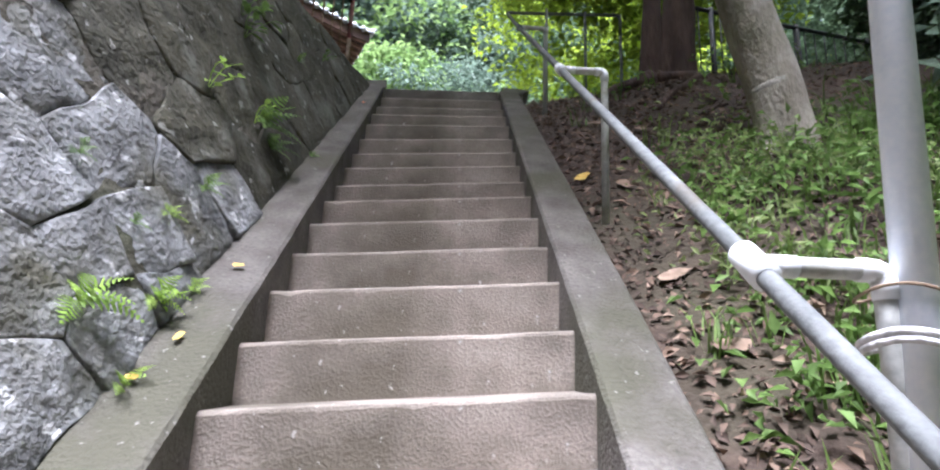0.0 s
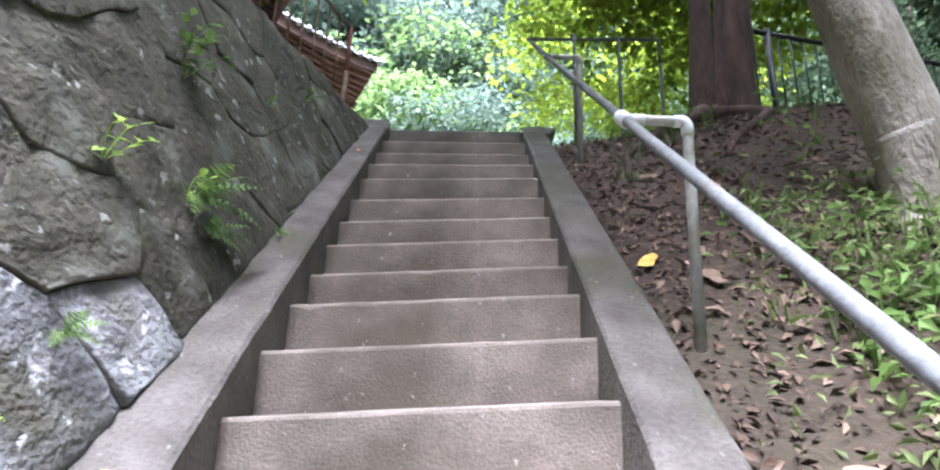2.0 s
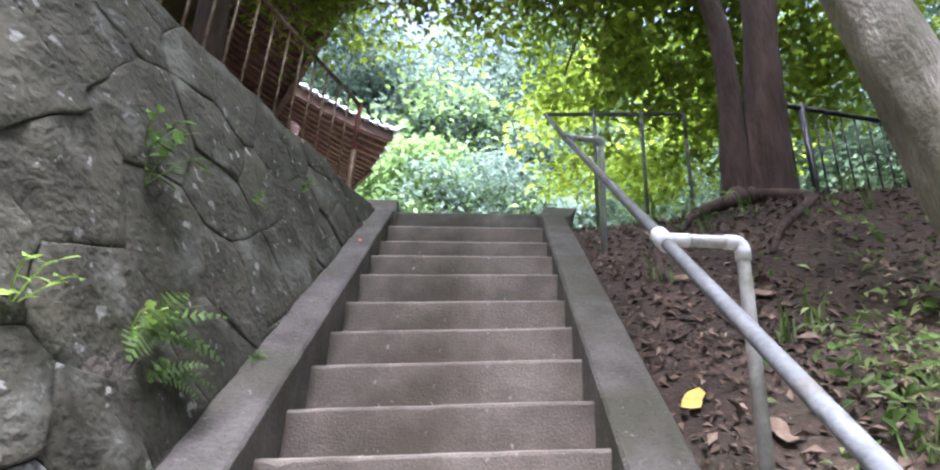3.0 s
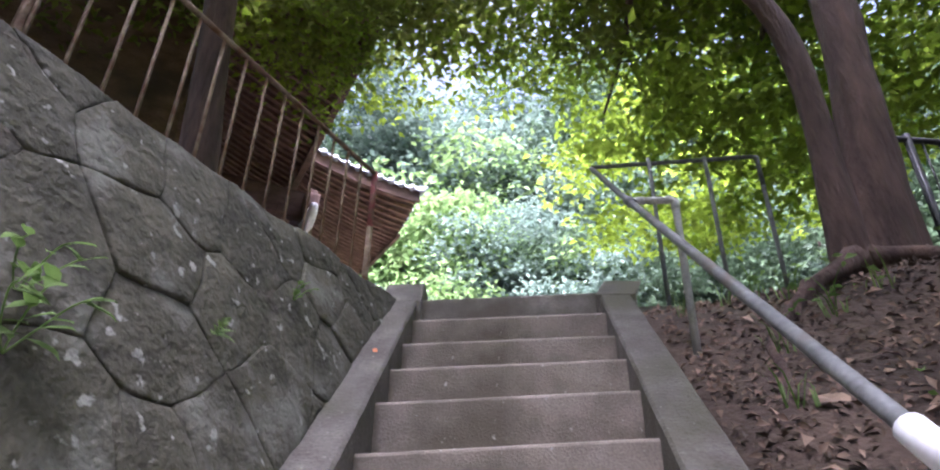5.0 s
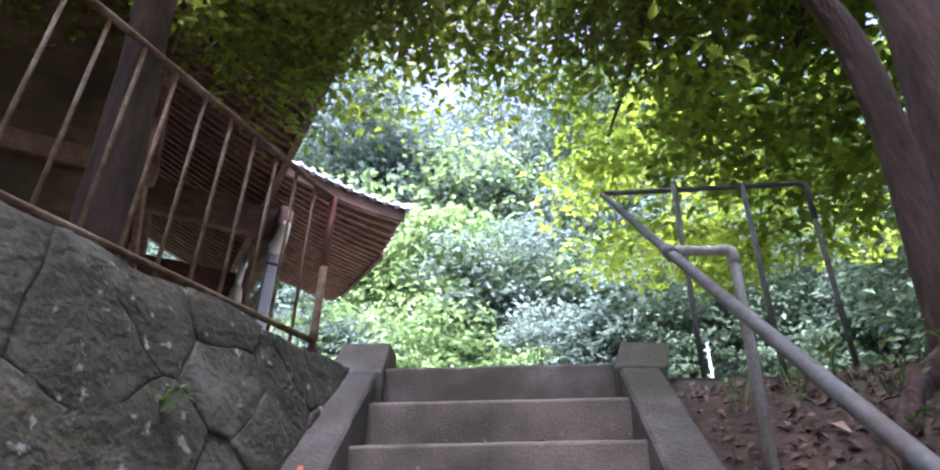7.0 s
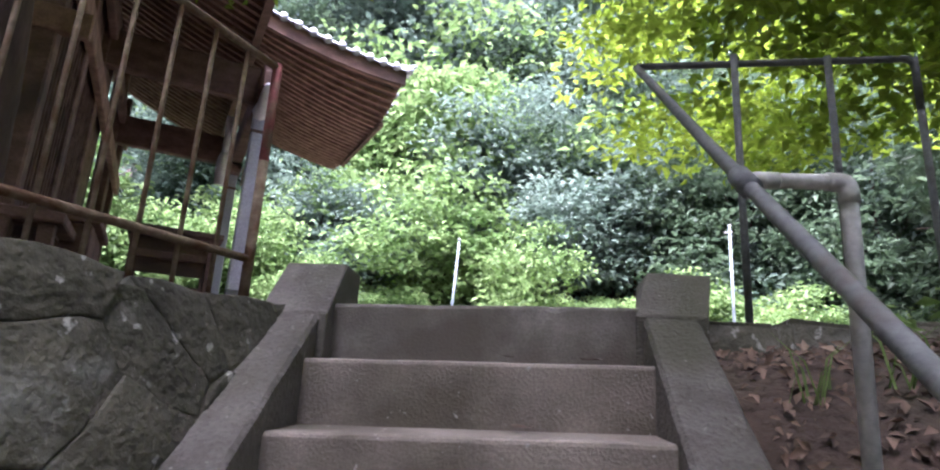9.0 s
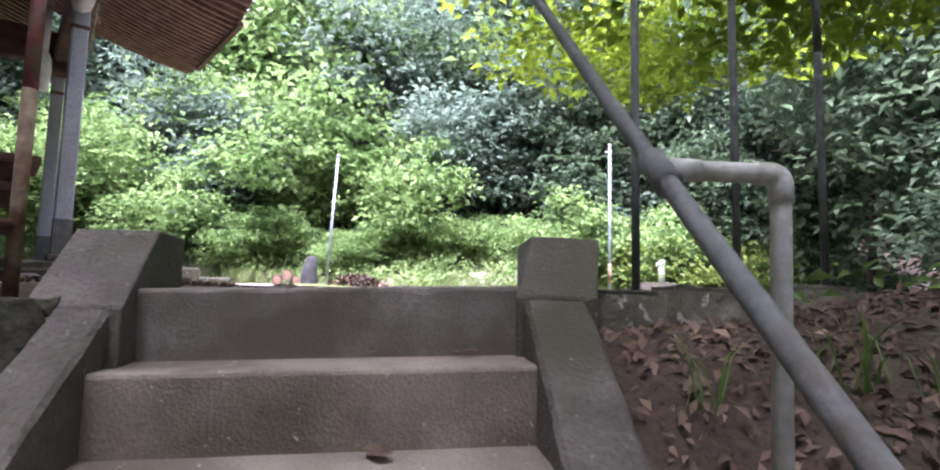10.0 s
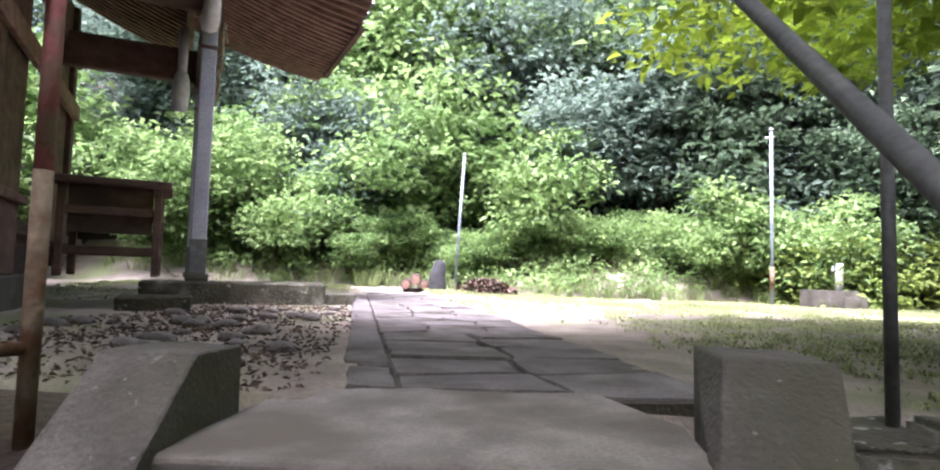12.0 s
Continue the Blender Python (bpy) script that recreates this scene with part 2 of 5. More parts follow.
def wall_x(y, z):
    """The face of the leaning stone wall."""
    return -curb_out(-1, y) - LEAN * (z - slope(y) - 0.08)


def bank(x, y):
    """The earth bank beside the stairs."""
    low = max(slope(y) + 0.05 + 0.3 * (x - 0.78) - 0.05 * max(0, x - 2.5) ** 2, -5.3)
    top = min(-0.16 + 0.13 * (x - 0.8), 0.02)
    d = low - top
    z = top + (d if d < -0.25 else -((0.25 - d) ** 2) if d < 0.25 else 0) * 1.0 if d < 0.25 else top
    return z


def hill(x, y):
    away = y - 9.6 + 0.12 * max(0, -x - 2) + 0.25 * math.sin(x * 0.7)
    rise = 0.55 * max(0, away) - 0.12 * max(0, away - 14)
    side = 0.5 * max(0, -x - 11) if y > -2 else 0
    return max(min(rise, 14), min(side, 6), 0)


def ground_z(x, y):
    n = 0.035 * noise.noise(Vector((x * 1.1, y * 1.1, 0))) + 0.012 * noise.noise(Vector((x * 5, y * 5, 3)))
    court = hill(x, y) + 0.1 * ease(y, 5, 9) * ease(-x, -1, 2) - 0.026 + n * 0.5
    if y > 0.42:
        if 0.55 < y < 8.8 and -0.3 < (x - 0.05) * 0.954 + (y - 0.5) * 0.301 < 0.74:
            court -= 0.07
        return court
    if x > 0.6:
        t = ease(y, 0.3, 0.42)
        return (bank(x, y) + n) * (1 - t) + court * t
    back = wall_x(y, 0) - 0.2
    deep = min(max(slope(y), -5.3) - 0.55, -0.6)
    t = ease(x, back, back + 0.12)
    z = (-0.11 + 0.08 * ease(y, -0.1, 0.4) + n * 0.4) * (1 - t) + deep * t
    if y > 0.2:
        z = max(z, -0.5)
    return z


def axis(spans):
    out = []
    for a, b, step in spans:
        out += list(np.arange(a, b, step))
    return out


def build_ground():
    xs = axis([(-400, -60, 60), (-60, -14, 4), (-14, -4, 0.6), (-4, 5, 0.09), (5, 14, 0.6), (14, 60, 4), (60, 401, 60)])
    ys = axis([(-400, -60, 60), (-60, -8, 4), (-8, -6, 0.25), (-6, 3, 0.09), (3, 14, 0.4), (14, 44, 2), (44, 401, 50)])
    verts = [(x, y, ground_z(x, y)) for y in ys for x in xs]
    w = len(xs)
    faces = [(j * w + i, j * w + i + 1, (j + 1) * w + i + 1, (j + 1) * w + i) for j in range(len(ys) - 1) for i in range(w - 1)]
    ob = mesh_object("ground", verts, faces, SOIL, soft=True)
    ob.data.materials.append(SAND)
    for f, poly in zip(faces, ob.data.polygons):
        c = poly.center
        poly.material_index = 1 if 0.42 < c.y < 10.2 and -9 < c.x < 12 else 0
    tagged(ob, "earth bank with fallen leaves rising to a trodden court", "ground", kind="structure")


build_ground()

# ---- stairs ----
STEP_Y = [-3.42, -3.155, -2.9, -2.65, -2.4, -2.14, -1.9, -1.67, -1.44, -1.225, -0.977, -0.745, -0.498, -0.264, -0.047]
STEP_Z = [-2.735, -2.54, -2.335, -2.141, -1.942, -1.75, -1.583, -1.395, -1.21, -1.02, -0.8, -0.608, -0.421, -0.22, -0.019]
steps = [(y, z, 0.032 + 0.05 * ease(-y, 0.3, 2.0)) for y, z in zip(STEP_Y, STEP_Z)]
for k in range(1, 14):
    steps.insert(0, (-3.42 - 0.25 * k, -2.735 - 0.2 * k, 0.082))


def step_mesh(depth, fall, seed, last=False):
    """One cast step: worn nosing, slightly uneven tread. The origin lies at the middle of its nosing."""
    rnd = random.Random(seed)
    bm = bmesh.new()
    n = 26
    rows = []
    for i in range(n + 1):
        u = i / n
        x = -0.545 + 1.09 * u
        dz = fall * (u - 0.5) * 1.0
        chip = 0.004 * noise.noise(Vector((x * 9, seed, 0))) + 0.006 * noise.noise(Vector((x * 2.5, seed, 5)))
        notch = max(0, noise.noise(Vector((x * 14, seed, 9))) - 0.42) * 0.05
        r = 0.012 + abs(chip) + notch
        if last:
            back = depth + 0.05 * noise.noise(Vector((x * 3, 8, 0))) + 0.02 * noise.noise(Vector((x * 11, 3, 0))) - max(0, x - 0.38) * 2.2
        else:
            back = depth
        prof = [(0.006 + chip, -0.24), (chip, -r), (chip * 0.5 + r * 0.3, -r * 0.35 + chip * 0.5), (r, chip * 0.4), (back * 0.5, 0.004 * noise.noise(Vector((x * 4, seed, 2)))), (back + 0.03, 0.004), (back + 0.03, -0.24)]
        rows.append([bm.verts.new((x, y, z + dz)) for y, z in prof])
    for a, b in zip(rows, rows[1:]):
        for k in range(len(a)):
            j = (k + 1) % len(a)
            bm.faces.new((a[k], b[k], b[j], a[j]))
    bm.faces.new(rows[0])
    bm.faces.new(rows[-1][::-1])
    bmesh.ops.recalc_face_normals(bm, faces=bm.faces)
    return bm


stairs = empty("stairs", (0, 0, 0), "worn concrete stairs climbing a wooded bank", "stairs", kind="structure")
for i, (y, z, fall) in enumerate(steps):
    depth = steps[i + 1][0] - y if i + 1 < len(steps) else 0.66
    st = part("step", step_mesh(depth, fall, i, i + 1 == len(steps)), CONCRETE if i + 1 < len(steps) else LANDING, stairs)
    st.location = (0, y, z)


def stair_curb(side):
    """A sloping curb with chipped arrises, from the bottom of the stairs to the end block."""
    bm = bmesh.new()
    rows = []
    y0, y1, n = -6.9, -0.1 if side > 0 else -0.175, 120
    inner = 0.535
    for i in range(n + 1):
        y = y0 + (y1 - y0) * i / n
        outer = curb_out(side, y) + (0.05 if side < 0 else 0)
        z = slope(y) + (0.055 + 0.02 * clamp(-y, 0, 3.2) if side > 0 else 0.07) + 0.006 * noise.noise(Vector((y * 3, side, 0)))
        c = 0.004 * noise.noise(Vector((y * 12, side, 2)))
        prof = [(inner, z - 0.6), (inner + c, z - 0.014), (inner + 0.012, z + c), (outer - 0.014, z + c * 0.5), (outer + c, z - 0.016), (outer, z - 0.6)]
        rows.append([bm.verts.new((side * x, y, zz)) for x, zz in prof])
    for a, b in zip(rows, rows[1:]):
        for k in range(len(a)):
            j = (k + 1) % len(a)
            bm.faces.new((a[k], b[k], b[j], a[j]))
    bm.faces.new(rows[0])
    bm.faces.new(rows[-1][::-1])
    bmesh.ops.recalc_face_normals(bm, faces=bm.faces)
    tagged(part("stair_curb", bm, CURB), "sloping weathered concrete curb along the stairs", "curb", kind="structure")


stair_curb(-1)
stair_curb(1)


def end_block(side, back, top, front_top, front_low, low):
    """The block that ends a curb: sloping front, flat top."""
    bm = bmesh.new()
    a, b = (0.51, 0.75) if side < 0 else (0.512, 0.745)
    flare = 0.14 if side < 0 else 0.36
    prof = [(front_low, low - 0.5), (front_low, low), (front_top, top), (back, top - 0.005), (back, low - 0.5)]
    rows = []
    for i in range(9):
        x = a + (b - a) * i / 8
        rows.append([bm.verts.new((side * (x + clamp(flare * (y - front_low), 0, 0.32 * flare)), y, z)) for y, z in prof])
    for r, s in zip(rows, rows[1:]):
        for k in range(5):
            bm.faces.new((r[k], s[k], s[(k + 1) % 5], r[(k + 1) % 5]))
    bm.faces.new(rows[0])
    bm.faces.new(rows[-1][::-1])
    bmesh.ops.recalc_face_normals(bm, faces=bm.faces)
    sharp = [e for e in bm.edges if len(e.link_faces) == 2 and e.calc_face_angle() > 0.5]
    bmesh.ops.bevel(bm, geom=sharp, offset=0.005, segments=1, affect="EDGES")
    for v in bm.verts:
        v.co += Vector((noise.noise(v.co * 9), noise.noise(v.co * 9 + Vector((5, 0, 0))), noise.noise(v.co * 9 + Vector((0, 7, 0))))) * 0.006
    tagged(part("curb_block", bm, CURB), "concrete end block with a sloping front face", "block", "blocks at the stair head")


end_block(-1, 0.345, 0.14, 0.13, -0.165, -0.083)
end_block(1, 0.5, 0.165, 0.2, -0.09, -0.035)


# ---- handrail ----
def rail_z(y):
    return 0.797 * y + 0.82


def rail_x(y):
    return 0.622 + 0.02 * ease(y, -0.8, 0.5)


handrail = empty("handrail", (0.85, -2.42, -1.85), "grey pipe handrail on short posts beside the stairs", "handrail")
under(part("rail", tube([(rail_x(y), y, rail_z(y)) for y in np.linspace(-7.0, 0.5, 30)], 0.0172, 14), PIPE, soft=True), handrail)
for i, (py, px) in enumerate([(-5.75, 0.86), (-4.13, 0.845), (-2.5, 0.838), (-0.8, 0.84)]):
    z = rail_z(py) + (0.0 if i < 3 else 0.005)
    side = rail_x(py)
    post = under(part("post", tube(rounded([(side, py, z), (px, py, z), (px, py + 0.03, bank(px, py) - 0.12)], 0.04), 0.018, 12), PALEPIPE, "", soft=True), handrail)
    tagged(post, "pale bent pipe post")
    under(part("elbow", tube(rounded([(px - 0.045, py, z), (px, py, z), (px, py, z - 0.05)], 0.035), 0.021, 12), WHITE if i < 3 else PALEPIPE, soft=True), handrail)
    d = 0.035
    under(part("tee", tube([(side, py - d, rail_z(py - d)), (side, py + d, rail_z(py + d))], 0.0255, 14), WHITE if i < 3 else PIPE, soft=True), handrail)
    under(part("sleeve", tube([(side + 0.02, py, z), (side + 0.07, py, z)], 0.02, 12), WHITE if i < 3 else PALEPIPE, soft=True), handrail)

# ---- pipe fence at the stair head ----
FY = 0.4
pipe_fence = empty("pipe_fence", (1.0, FY, -0.03), "grey steel pipe fence at the head of the stairs", "fence")
under(part("top_rail", tube(rounded([(0.64, 0.49, 1.22), (1.865, FY + 0.06, 1.255), (1.865, FY + 0.06, 1.0)], 0.05), 0.0165, 12), PIPE, soft=True), pipe_fence)
for px, py in [(1.055, FY), (1.475, FY + 0.03), (1.865, FY + 0.06)]:
    under(part("post", tube([(px, py, -0.2), (px, py, 1.22 + 0.029 * (px - 0.64))], 0.0155, 12), PIPE, soft=True), pipe_fence)

# ---- tall steel pole by the stair foot ----
steel_pole = empty("steel_pole", (0.92, -4.1, -3.0), "galvanised steel pole with wire and rope bindings", "pole")
under(part("shaft", tube([(0.83, -4.14, -3.5), (1.14, -4.14, 1.6)], 0.034, 20), GALV, soft=True), steel_pole)

# ---- trees near the stairs ----
def bend(points, n):
    """A smooth run through a few points."""
    pts = [Vector(p) for p in points]
    out = []
    for i in range(len(pts) - 1):
        p0, p1, p2, p3 = pts[max(i - 1, 0)], pts[i], pts[i + 1], pts[min(i + 2, len(pts) - 1)]
        for k in range(n):
            t = k / n
            out.append(0.5 * (2 * p1 + (p2 - p0) * t + (2 * p0 - 5 * p1 + 4 * p2 - p3) * t * t + (3 * p1 - p0 - 3 * p2 + p3) * t ** 3))
    return out + [pts[-1]]


def limb(name, points, r0, r1, mat, parent, rough=0.12, sides=14, n=6, flare=0.0, seed=0):
    run = bend(points, n)
    k = len(run) - 1
    radii = [r0 + (r1 - r0) * i / k + flare * math.exp(-i / max(1.0, k * 0.08)) for i in range(k + 1)]
    return under(part(name, tube(run, radii, sides, rough, seed), mat, soft=True), parent)


dark_tree = empty("tree", (2.0, -0.22, -0.1), "dark twin-stemmed tree leaning over the bank with exposed roots", "tree")
limb("trunk", [(1.9, -0.22, -0.5), (1.92, -0.22, 0.0), (1.94, -0.22, 0.5), (1.97, -0.2, 1.1), (1.95, -0.2, 1.7), (1.83, -0.2, 2.15), (1.55, -0.2, 2.62), (1.25, -0.2, 3.3), (1.0, 0.0, 4.4)], 0.105, 0.05, BARK, dark_tree, 0.2, 20, 8, 0.07, 3)
limb("trunk", [(2.12, -0.2, -0.5), (2.15, -0.2, 0.1), (2.21, -0.2, 0.7), (2.28, -0.2, 1.4), (2.33, -0.2, 2.3), (2.45, 0.1, 3.4), (2.6, 0.3, 5.0), (2.6, 0.6, 7)], 0.185, 0.07, BARK, dark_tree, 0.2, 22, 8, 0.09, 7)
for pts, r in [([(1.85, -0.36, 0.02), (1.65, -0.5, -0.1), (1.42, -0.62, -0.25), (1.3, -0.75, -0.42)], 0.06), ([(1.95, -0.36, 0.04), (2.1, -0.5, 0.0), (2.12, -0.75, -0.15), (1.78, -1.0, -0.45), (1.6, -1.2, -0.69)], 0.055), ([(1.5, -0.55, -0.2), (1.3, -0.7, -0.38), (1.13, -0.86, -0.55), (1.07, -1.05, -0.71), (1.03, -1.2, -0.85), (1.05, -1.4, -1.02)], 0.032), ([(2.25, -0.3, 0.05), (2.5, -0.4, -0.05), (2.7, -0.3, -0.2)], 0.07)]:
    limb("root", pts, r, 0.015, BARK, dark_tree, 0.2, 9, 5, 0.03)
for pts, r in [([(1.3, -0.15, 3.2), (0.9, 0.5, 3.6), (0.2, 0.8, 3.8), (-0.6, 1.0, 4.0)], 0.03), ([(1.9, -0.1, 2.6), (2.4, 0.8, 3.0), (2.6, 1.8, 3.1)], 0.05), ([(1.1, 0.3, 3.0), (1.2, 1.3, 3.2), (1.1, 2.4, 3.1)], 0.04), ([(2.1, 0, 3.0), (1.2, -0.8, 3.6), (0.2, -1.4, 3.9), (-0.8, -1.6, 4.0)], 0.05), ([(2.2, 0.1, 3.4), (3.2, 0.2, 3.8), (4.2, 0.4, 3.9)], 0.05)]:
    limb("branch", pts, r, 0.012, BARK, dark_tree, 0.1, 8, 5)

pale_tree = empty("tree", (1.97, -2.12, -1.5), "pale-barked leaning tree on the grassy bank", "tree")
limb("trunk", [(2.02, -2.12, -1.8), (1.97, -2.12, -1.35), (1.92, -2.12, -1.0), (1.82, -2.12, -0.6), (1.67, -2.12, 0.0), (1.47, -2.08, 0.8), (1.38, -2.0, 1.8), (1.45, -1.8, 3.2), (1.6, -1.6, 5.0)], 0.16, 0.1, PALEBARK, pale_tree, 0.12, 24, 8, 0.05, 5)
under(part("paint_band", tube([(1.927, -2.12, -1.035), (1.924, -2.12, -1.022), (1.914, -2.12, -0.985), (1.91, -2.12, -0.972)], [0.138, 0.1475, 0.147, 0.136], 24, 0.12, 5), PALEPAINT, "faded whitish band round the trunk", soft=True), pale_tree)

for pts, r in [([(1.4, -1.95, 1.7), (1.0, -1.6, 2.6), (0.4, -1.2, 3.6), (0.0, -1.0, 4.4)], 0.06), ([(1.47, -1.85, 2.6), (2.1, -2.2, 3.4), (2.9, -2.6, 4.2)], 0.06), ([(1.52, -1.75, 3.5), (1.0, -2.6, 4.2), (0.6, -3.4, 4.8)], 0.05)]:
    limb("limb", pts, r, 0.02, PALEBARK, pale_tree, 0.1, 10, 5)
for pts, r in [([(1.9, -2.1, -1.3), (1.75, -2.25, -1.5), (1.55, -2.4, -1.75)], 0.05), ([(2.05, -2.08, -1.3), (2.2, -2.3, -1.5), (2.3, -2.5, -1.75)], 0.05)]:
    limb("root", pts, r, 0.012, PALEBARK, pale_tree, 0.15, 9, 5, 0.03)

left_tree = empty("tree", (-2.2, 0.03, -0.05), "dark tree trunk behind the rusty railing", "tree")
limb("trunk", [(-2.18, 0.03, -0.3), (-2.2, 0.03, 0.5), (-2.33, 0.03, 1.9), (-2.4, -0.1, 3.5), (-2.4, -0.3, 6.0)], 0.16, 0.1, BARK, left_tree, 0.15, 18, 8, 0.05, 11)


# ---- foliage ----
def leaf_cloud(centres, count, size, spread, rng, flat=0.55, shape=0.42, up=(0, 0, 1)):
    """Pointed, slightly folded leaves in sprays round the given centres. Returns vertices and faces."""
    m = len(centres) * count
    c = np.repeat(np.asarray(centres, float), count, axis=0)
    off = rng.normal(size=(m, 3)) * np.asarray(spread)
    p = c + off
    nrm = rng.normal(size=(m, 3)) * flat
    nrm += np.asarray(up, float) / np.linalg.norm(up)
    nrm /= np.linalg.norm(nrm, axis=1)[:, None]
    d = rng.normal(size=(m, 3))
    d += off / (np.asarray(spread) + 1e-6) * 0.8
    d -= (d * nrm).sum(1)[:, None] * nrm
    d /= np.linalg.norm(d, axis=1)[:, None]
    s = np.cross(nrm, d)
    ln = size * rng.uniform(0.6, 1.35, m)[:, None]
    wd = ln * shape
    tip = p + d * ln - nrm * ln * 0.22
    mid = p + d * ln * 0.45
    fold = nrm * wd * 0.25
    v = np.stack([p, mid + s * wd * 0.5 + fold, tip, mid - s * wd * 0.5 + fold], 1).reshape(-1, 3)
    i = np.arange(m) * 4
    f = np.concatenate([np.stack([i, i + 1, i + 2], 1), np.stack([i, i + 2, i + 3], 1)])
    return v, f


def cloud_object(name, v, f, mat, parent=None):
    me = bpy.data.meshes.new(name)
    me.vertices.add(len(v))
    me.vertices.foreach_set("co", v.astype(np.float32).ravel())
    me.loops.add(f.size)
    me.loops.foreach_set("vertex_index", f.astype(np.int32).ravel())
    me.polygons.add(len(f))
    me.polygons.foreach_set("loop_start", np.arange(0, f.size, 3, dtype=np.int32))
    me.polygons.foreach_set("loop_total", np.full(len(f), 3, dtype=np.int32))
    me.update()
    me.validate()
    me.materials.append(mat)
    ob = new(name, me)
    if parent:
        ob.parent = parent
    return ob


def crown_centres(rng, n, radii, lumps=7, hollow=0.55):
    """Spray centres over several lobes of a crown, none in the heart of it."""
    lobes = rng.normal(size=(lumps, 3)) * 0.45
    out = []
    while len(out) < n:
        l = lobes[rng.integers(lumps)]
        d = rng.normal(size=3)
        d /= np.linalg.norm(d)
        r = rng.uniform(hollow, 1.0) ** 0.5 * 0.62
        out.append((l + d * r) * radii)
    return np.array(out)


def shrub_kind(name, label, category, mat, radii, sprays, leaves, size, seed, stem=None):
    """A shrub or tree with stems and a crown of leaves; the base lies at the origin."""
    rng = np.random.default_rng(seed)
    ob = empty(name, (0, 0, 0), label, category)
    h = stem if stem else radii[2] * 0.9
    rr = 0.02 * h if stem else 0.03
    part("trunk", tube(bend([(0, 0, -0.4), (0.05 * h, 0, h * 0.4), (-0.03 * h, 0.04 * h, h), (0, 0, h + radii[2] * 0.6)], 5), [rr * (1.25 - 0.05 * i) for i in range(16)], 9, 0.15, seed), BARK, ob, soft=True)
    for k in range(5):
        a = rng.uniform(0, 6.28)
        e = Vector((math.cos(a) * radii[0] * 0.75, math.sin(a) * radii[1] * 0.75, h + radii[2] * rng.uniform(-0.2, 0.6)))
        part("limb", tube(bend([(0, 0, h * rng.uniform(0.45, 0.8)), e * 0.5 + Vector((0, 0, h * 0.4)), e], 4), [rr * 0.5 * (1 - 0.09 * i) for i in range(9)], 6, 0, seed), BARK, ob, soft=True)
    c = crown_centres(rng, sprays, np.array(radii))
    c[:, 2] += h
    c[:, 2] = np.maximum(c[:, 2], 0.12)
    v, f = leaf_cloud(c, leaves, size, np.array((0.19, 0.19, 0.045)) * max(size / 0.13, 1.05), rng, flat=0.5, shape=0.52)
    cloud_object("crown", v, f, mat, ob)
    return ob


def plant(kinds, spots, group):
    first = {}
    for kind, x, y, s, turn in spots:
        m = pose(x, y, ground_z(x, y) - 0.05, 0, 0, turn)
        src = kinds[kind]
        if kind not in first:
            first[kind] = True
            ob = src
            ob.matrix_basis = m
        else:
            ob = copy_thing(src, m)
        ob.scale = (s, s, s * (0.9 + 0.2 * ((turn * 7) % 1)))
        tagged(ob, group=group)


rnd = random.Random(4)
shrubs = [
    shrub_kind("shrub", "bright green broad-leaved shrub on the wooded slope", "shrub", LEAF_BRIGHT, (1.3, 1.1, 1.2), 250, 26, 0.14, 1),
    shrub_kind("shrub", "dull blue-green dense shrub on the wooded slope", "shrub", LEAF_BLUE, (1.2, 1.1, 1.5), 280, 26, 0.13, 2),
    shrub_kind("shrub", "dark evergreen shrub on the wooded slope", "shrub", LEAF_DARK, (1.3, 1.1, 1.4), 280, 24, 0.13, 3),
    shrub_kind("shrub", "fresh light-green shrub beside the court", "shrub", LEAF_FRESH, (1.15, 0.85, 0.75), 190, 15, 0.11, 4),
]
spots = []
for row, (y0, kinds, s0, s1, gap) in enumerate([(10.6, (0, 0, 0), 0.4, 0.8, 1.1), (11.8, (0, 1, 0, 0, 2), 0.9, 1.35, 1.5), (13.6, (0, 1, 2), 1.2, 1.7, 1.7), (15.6, (0, 1, 0), 1.6, 2.2, 2.2), (18.5, (0, 1, 2), 1.9, 2.5, 2.6)]):
    x = -9.5 + row * 0.4
    while x < 10:
        spots.append((rnd.choice(kinds if x < 2.6 or row == 0 else (2, 2, 1)), x + rnd.uniform(-0.3, 0.3), y0 + rnd.uniform(-0.5, 0.5) + 0.1 * max(0, -x - 3) - (0.25 * max(0, x - 3)), rnd.uniform(s0, s1), rnd.uniform(0, 360)))
        x += gap * rnd.uniform(0.8, 1.2)
plant(shrubs, spots, "shrubs on the wooded slope")

trees = [
    shrub_kind("tree", "tall broad-leaved tree on the wooded slope", "tree", LEAF_BRIGHT, (2.6, 2.4, 2.8), 720, 16, 0.21, 11, 3.6),
    shrub_kind("tree", "tall dull green tree on the wooded slope", "tree", LEAF_BLUE, (2.5, 2.4, 3.0), 720, 16, 0.2, 12, 3.8),
    shrub_kind("tree", "tall dark evergreen tree on the wooded slope", "tree", LEAF_DARK, (2.3, 2.3, 3.2), 680, 16, 0.2, 13, 4.0),
]
spots = []
for y0, gap, s0, s1 in [(16.5, 3.0, 0.8, 1.1), (20.5, 3.6, 1.1, 1.5), (26.0, 5.0, 1.5, 2.0)]:
    x = -16.0
    while x < 18:
        spots.append((rnd.choice((0, 1, 2, 1, 0) if x < 3 else (2, 1, 2)), x + rnd.uniform(-0.8, 0.8), y0 + rnd.uniform(-1, 1) - 0.25 * max(0, x - 4), rnd.uniform(s0, s1), rnd.uniform(0, 360)))
        x += gap * rnd.uniform(0.8, 1.25)
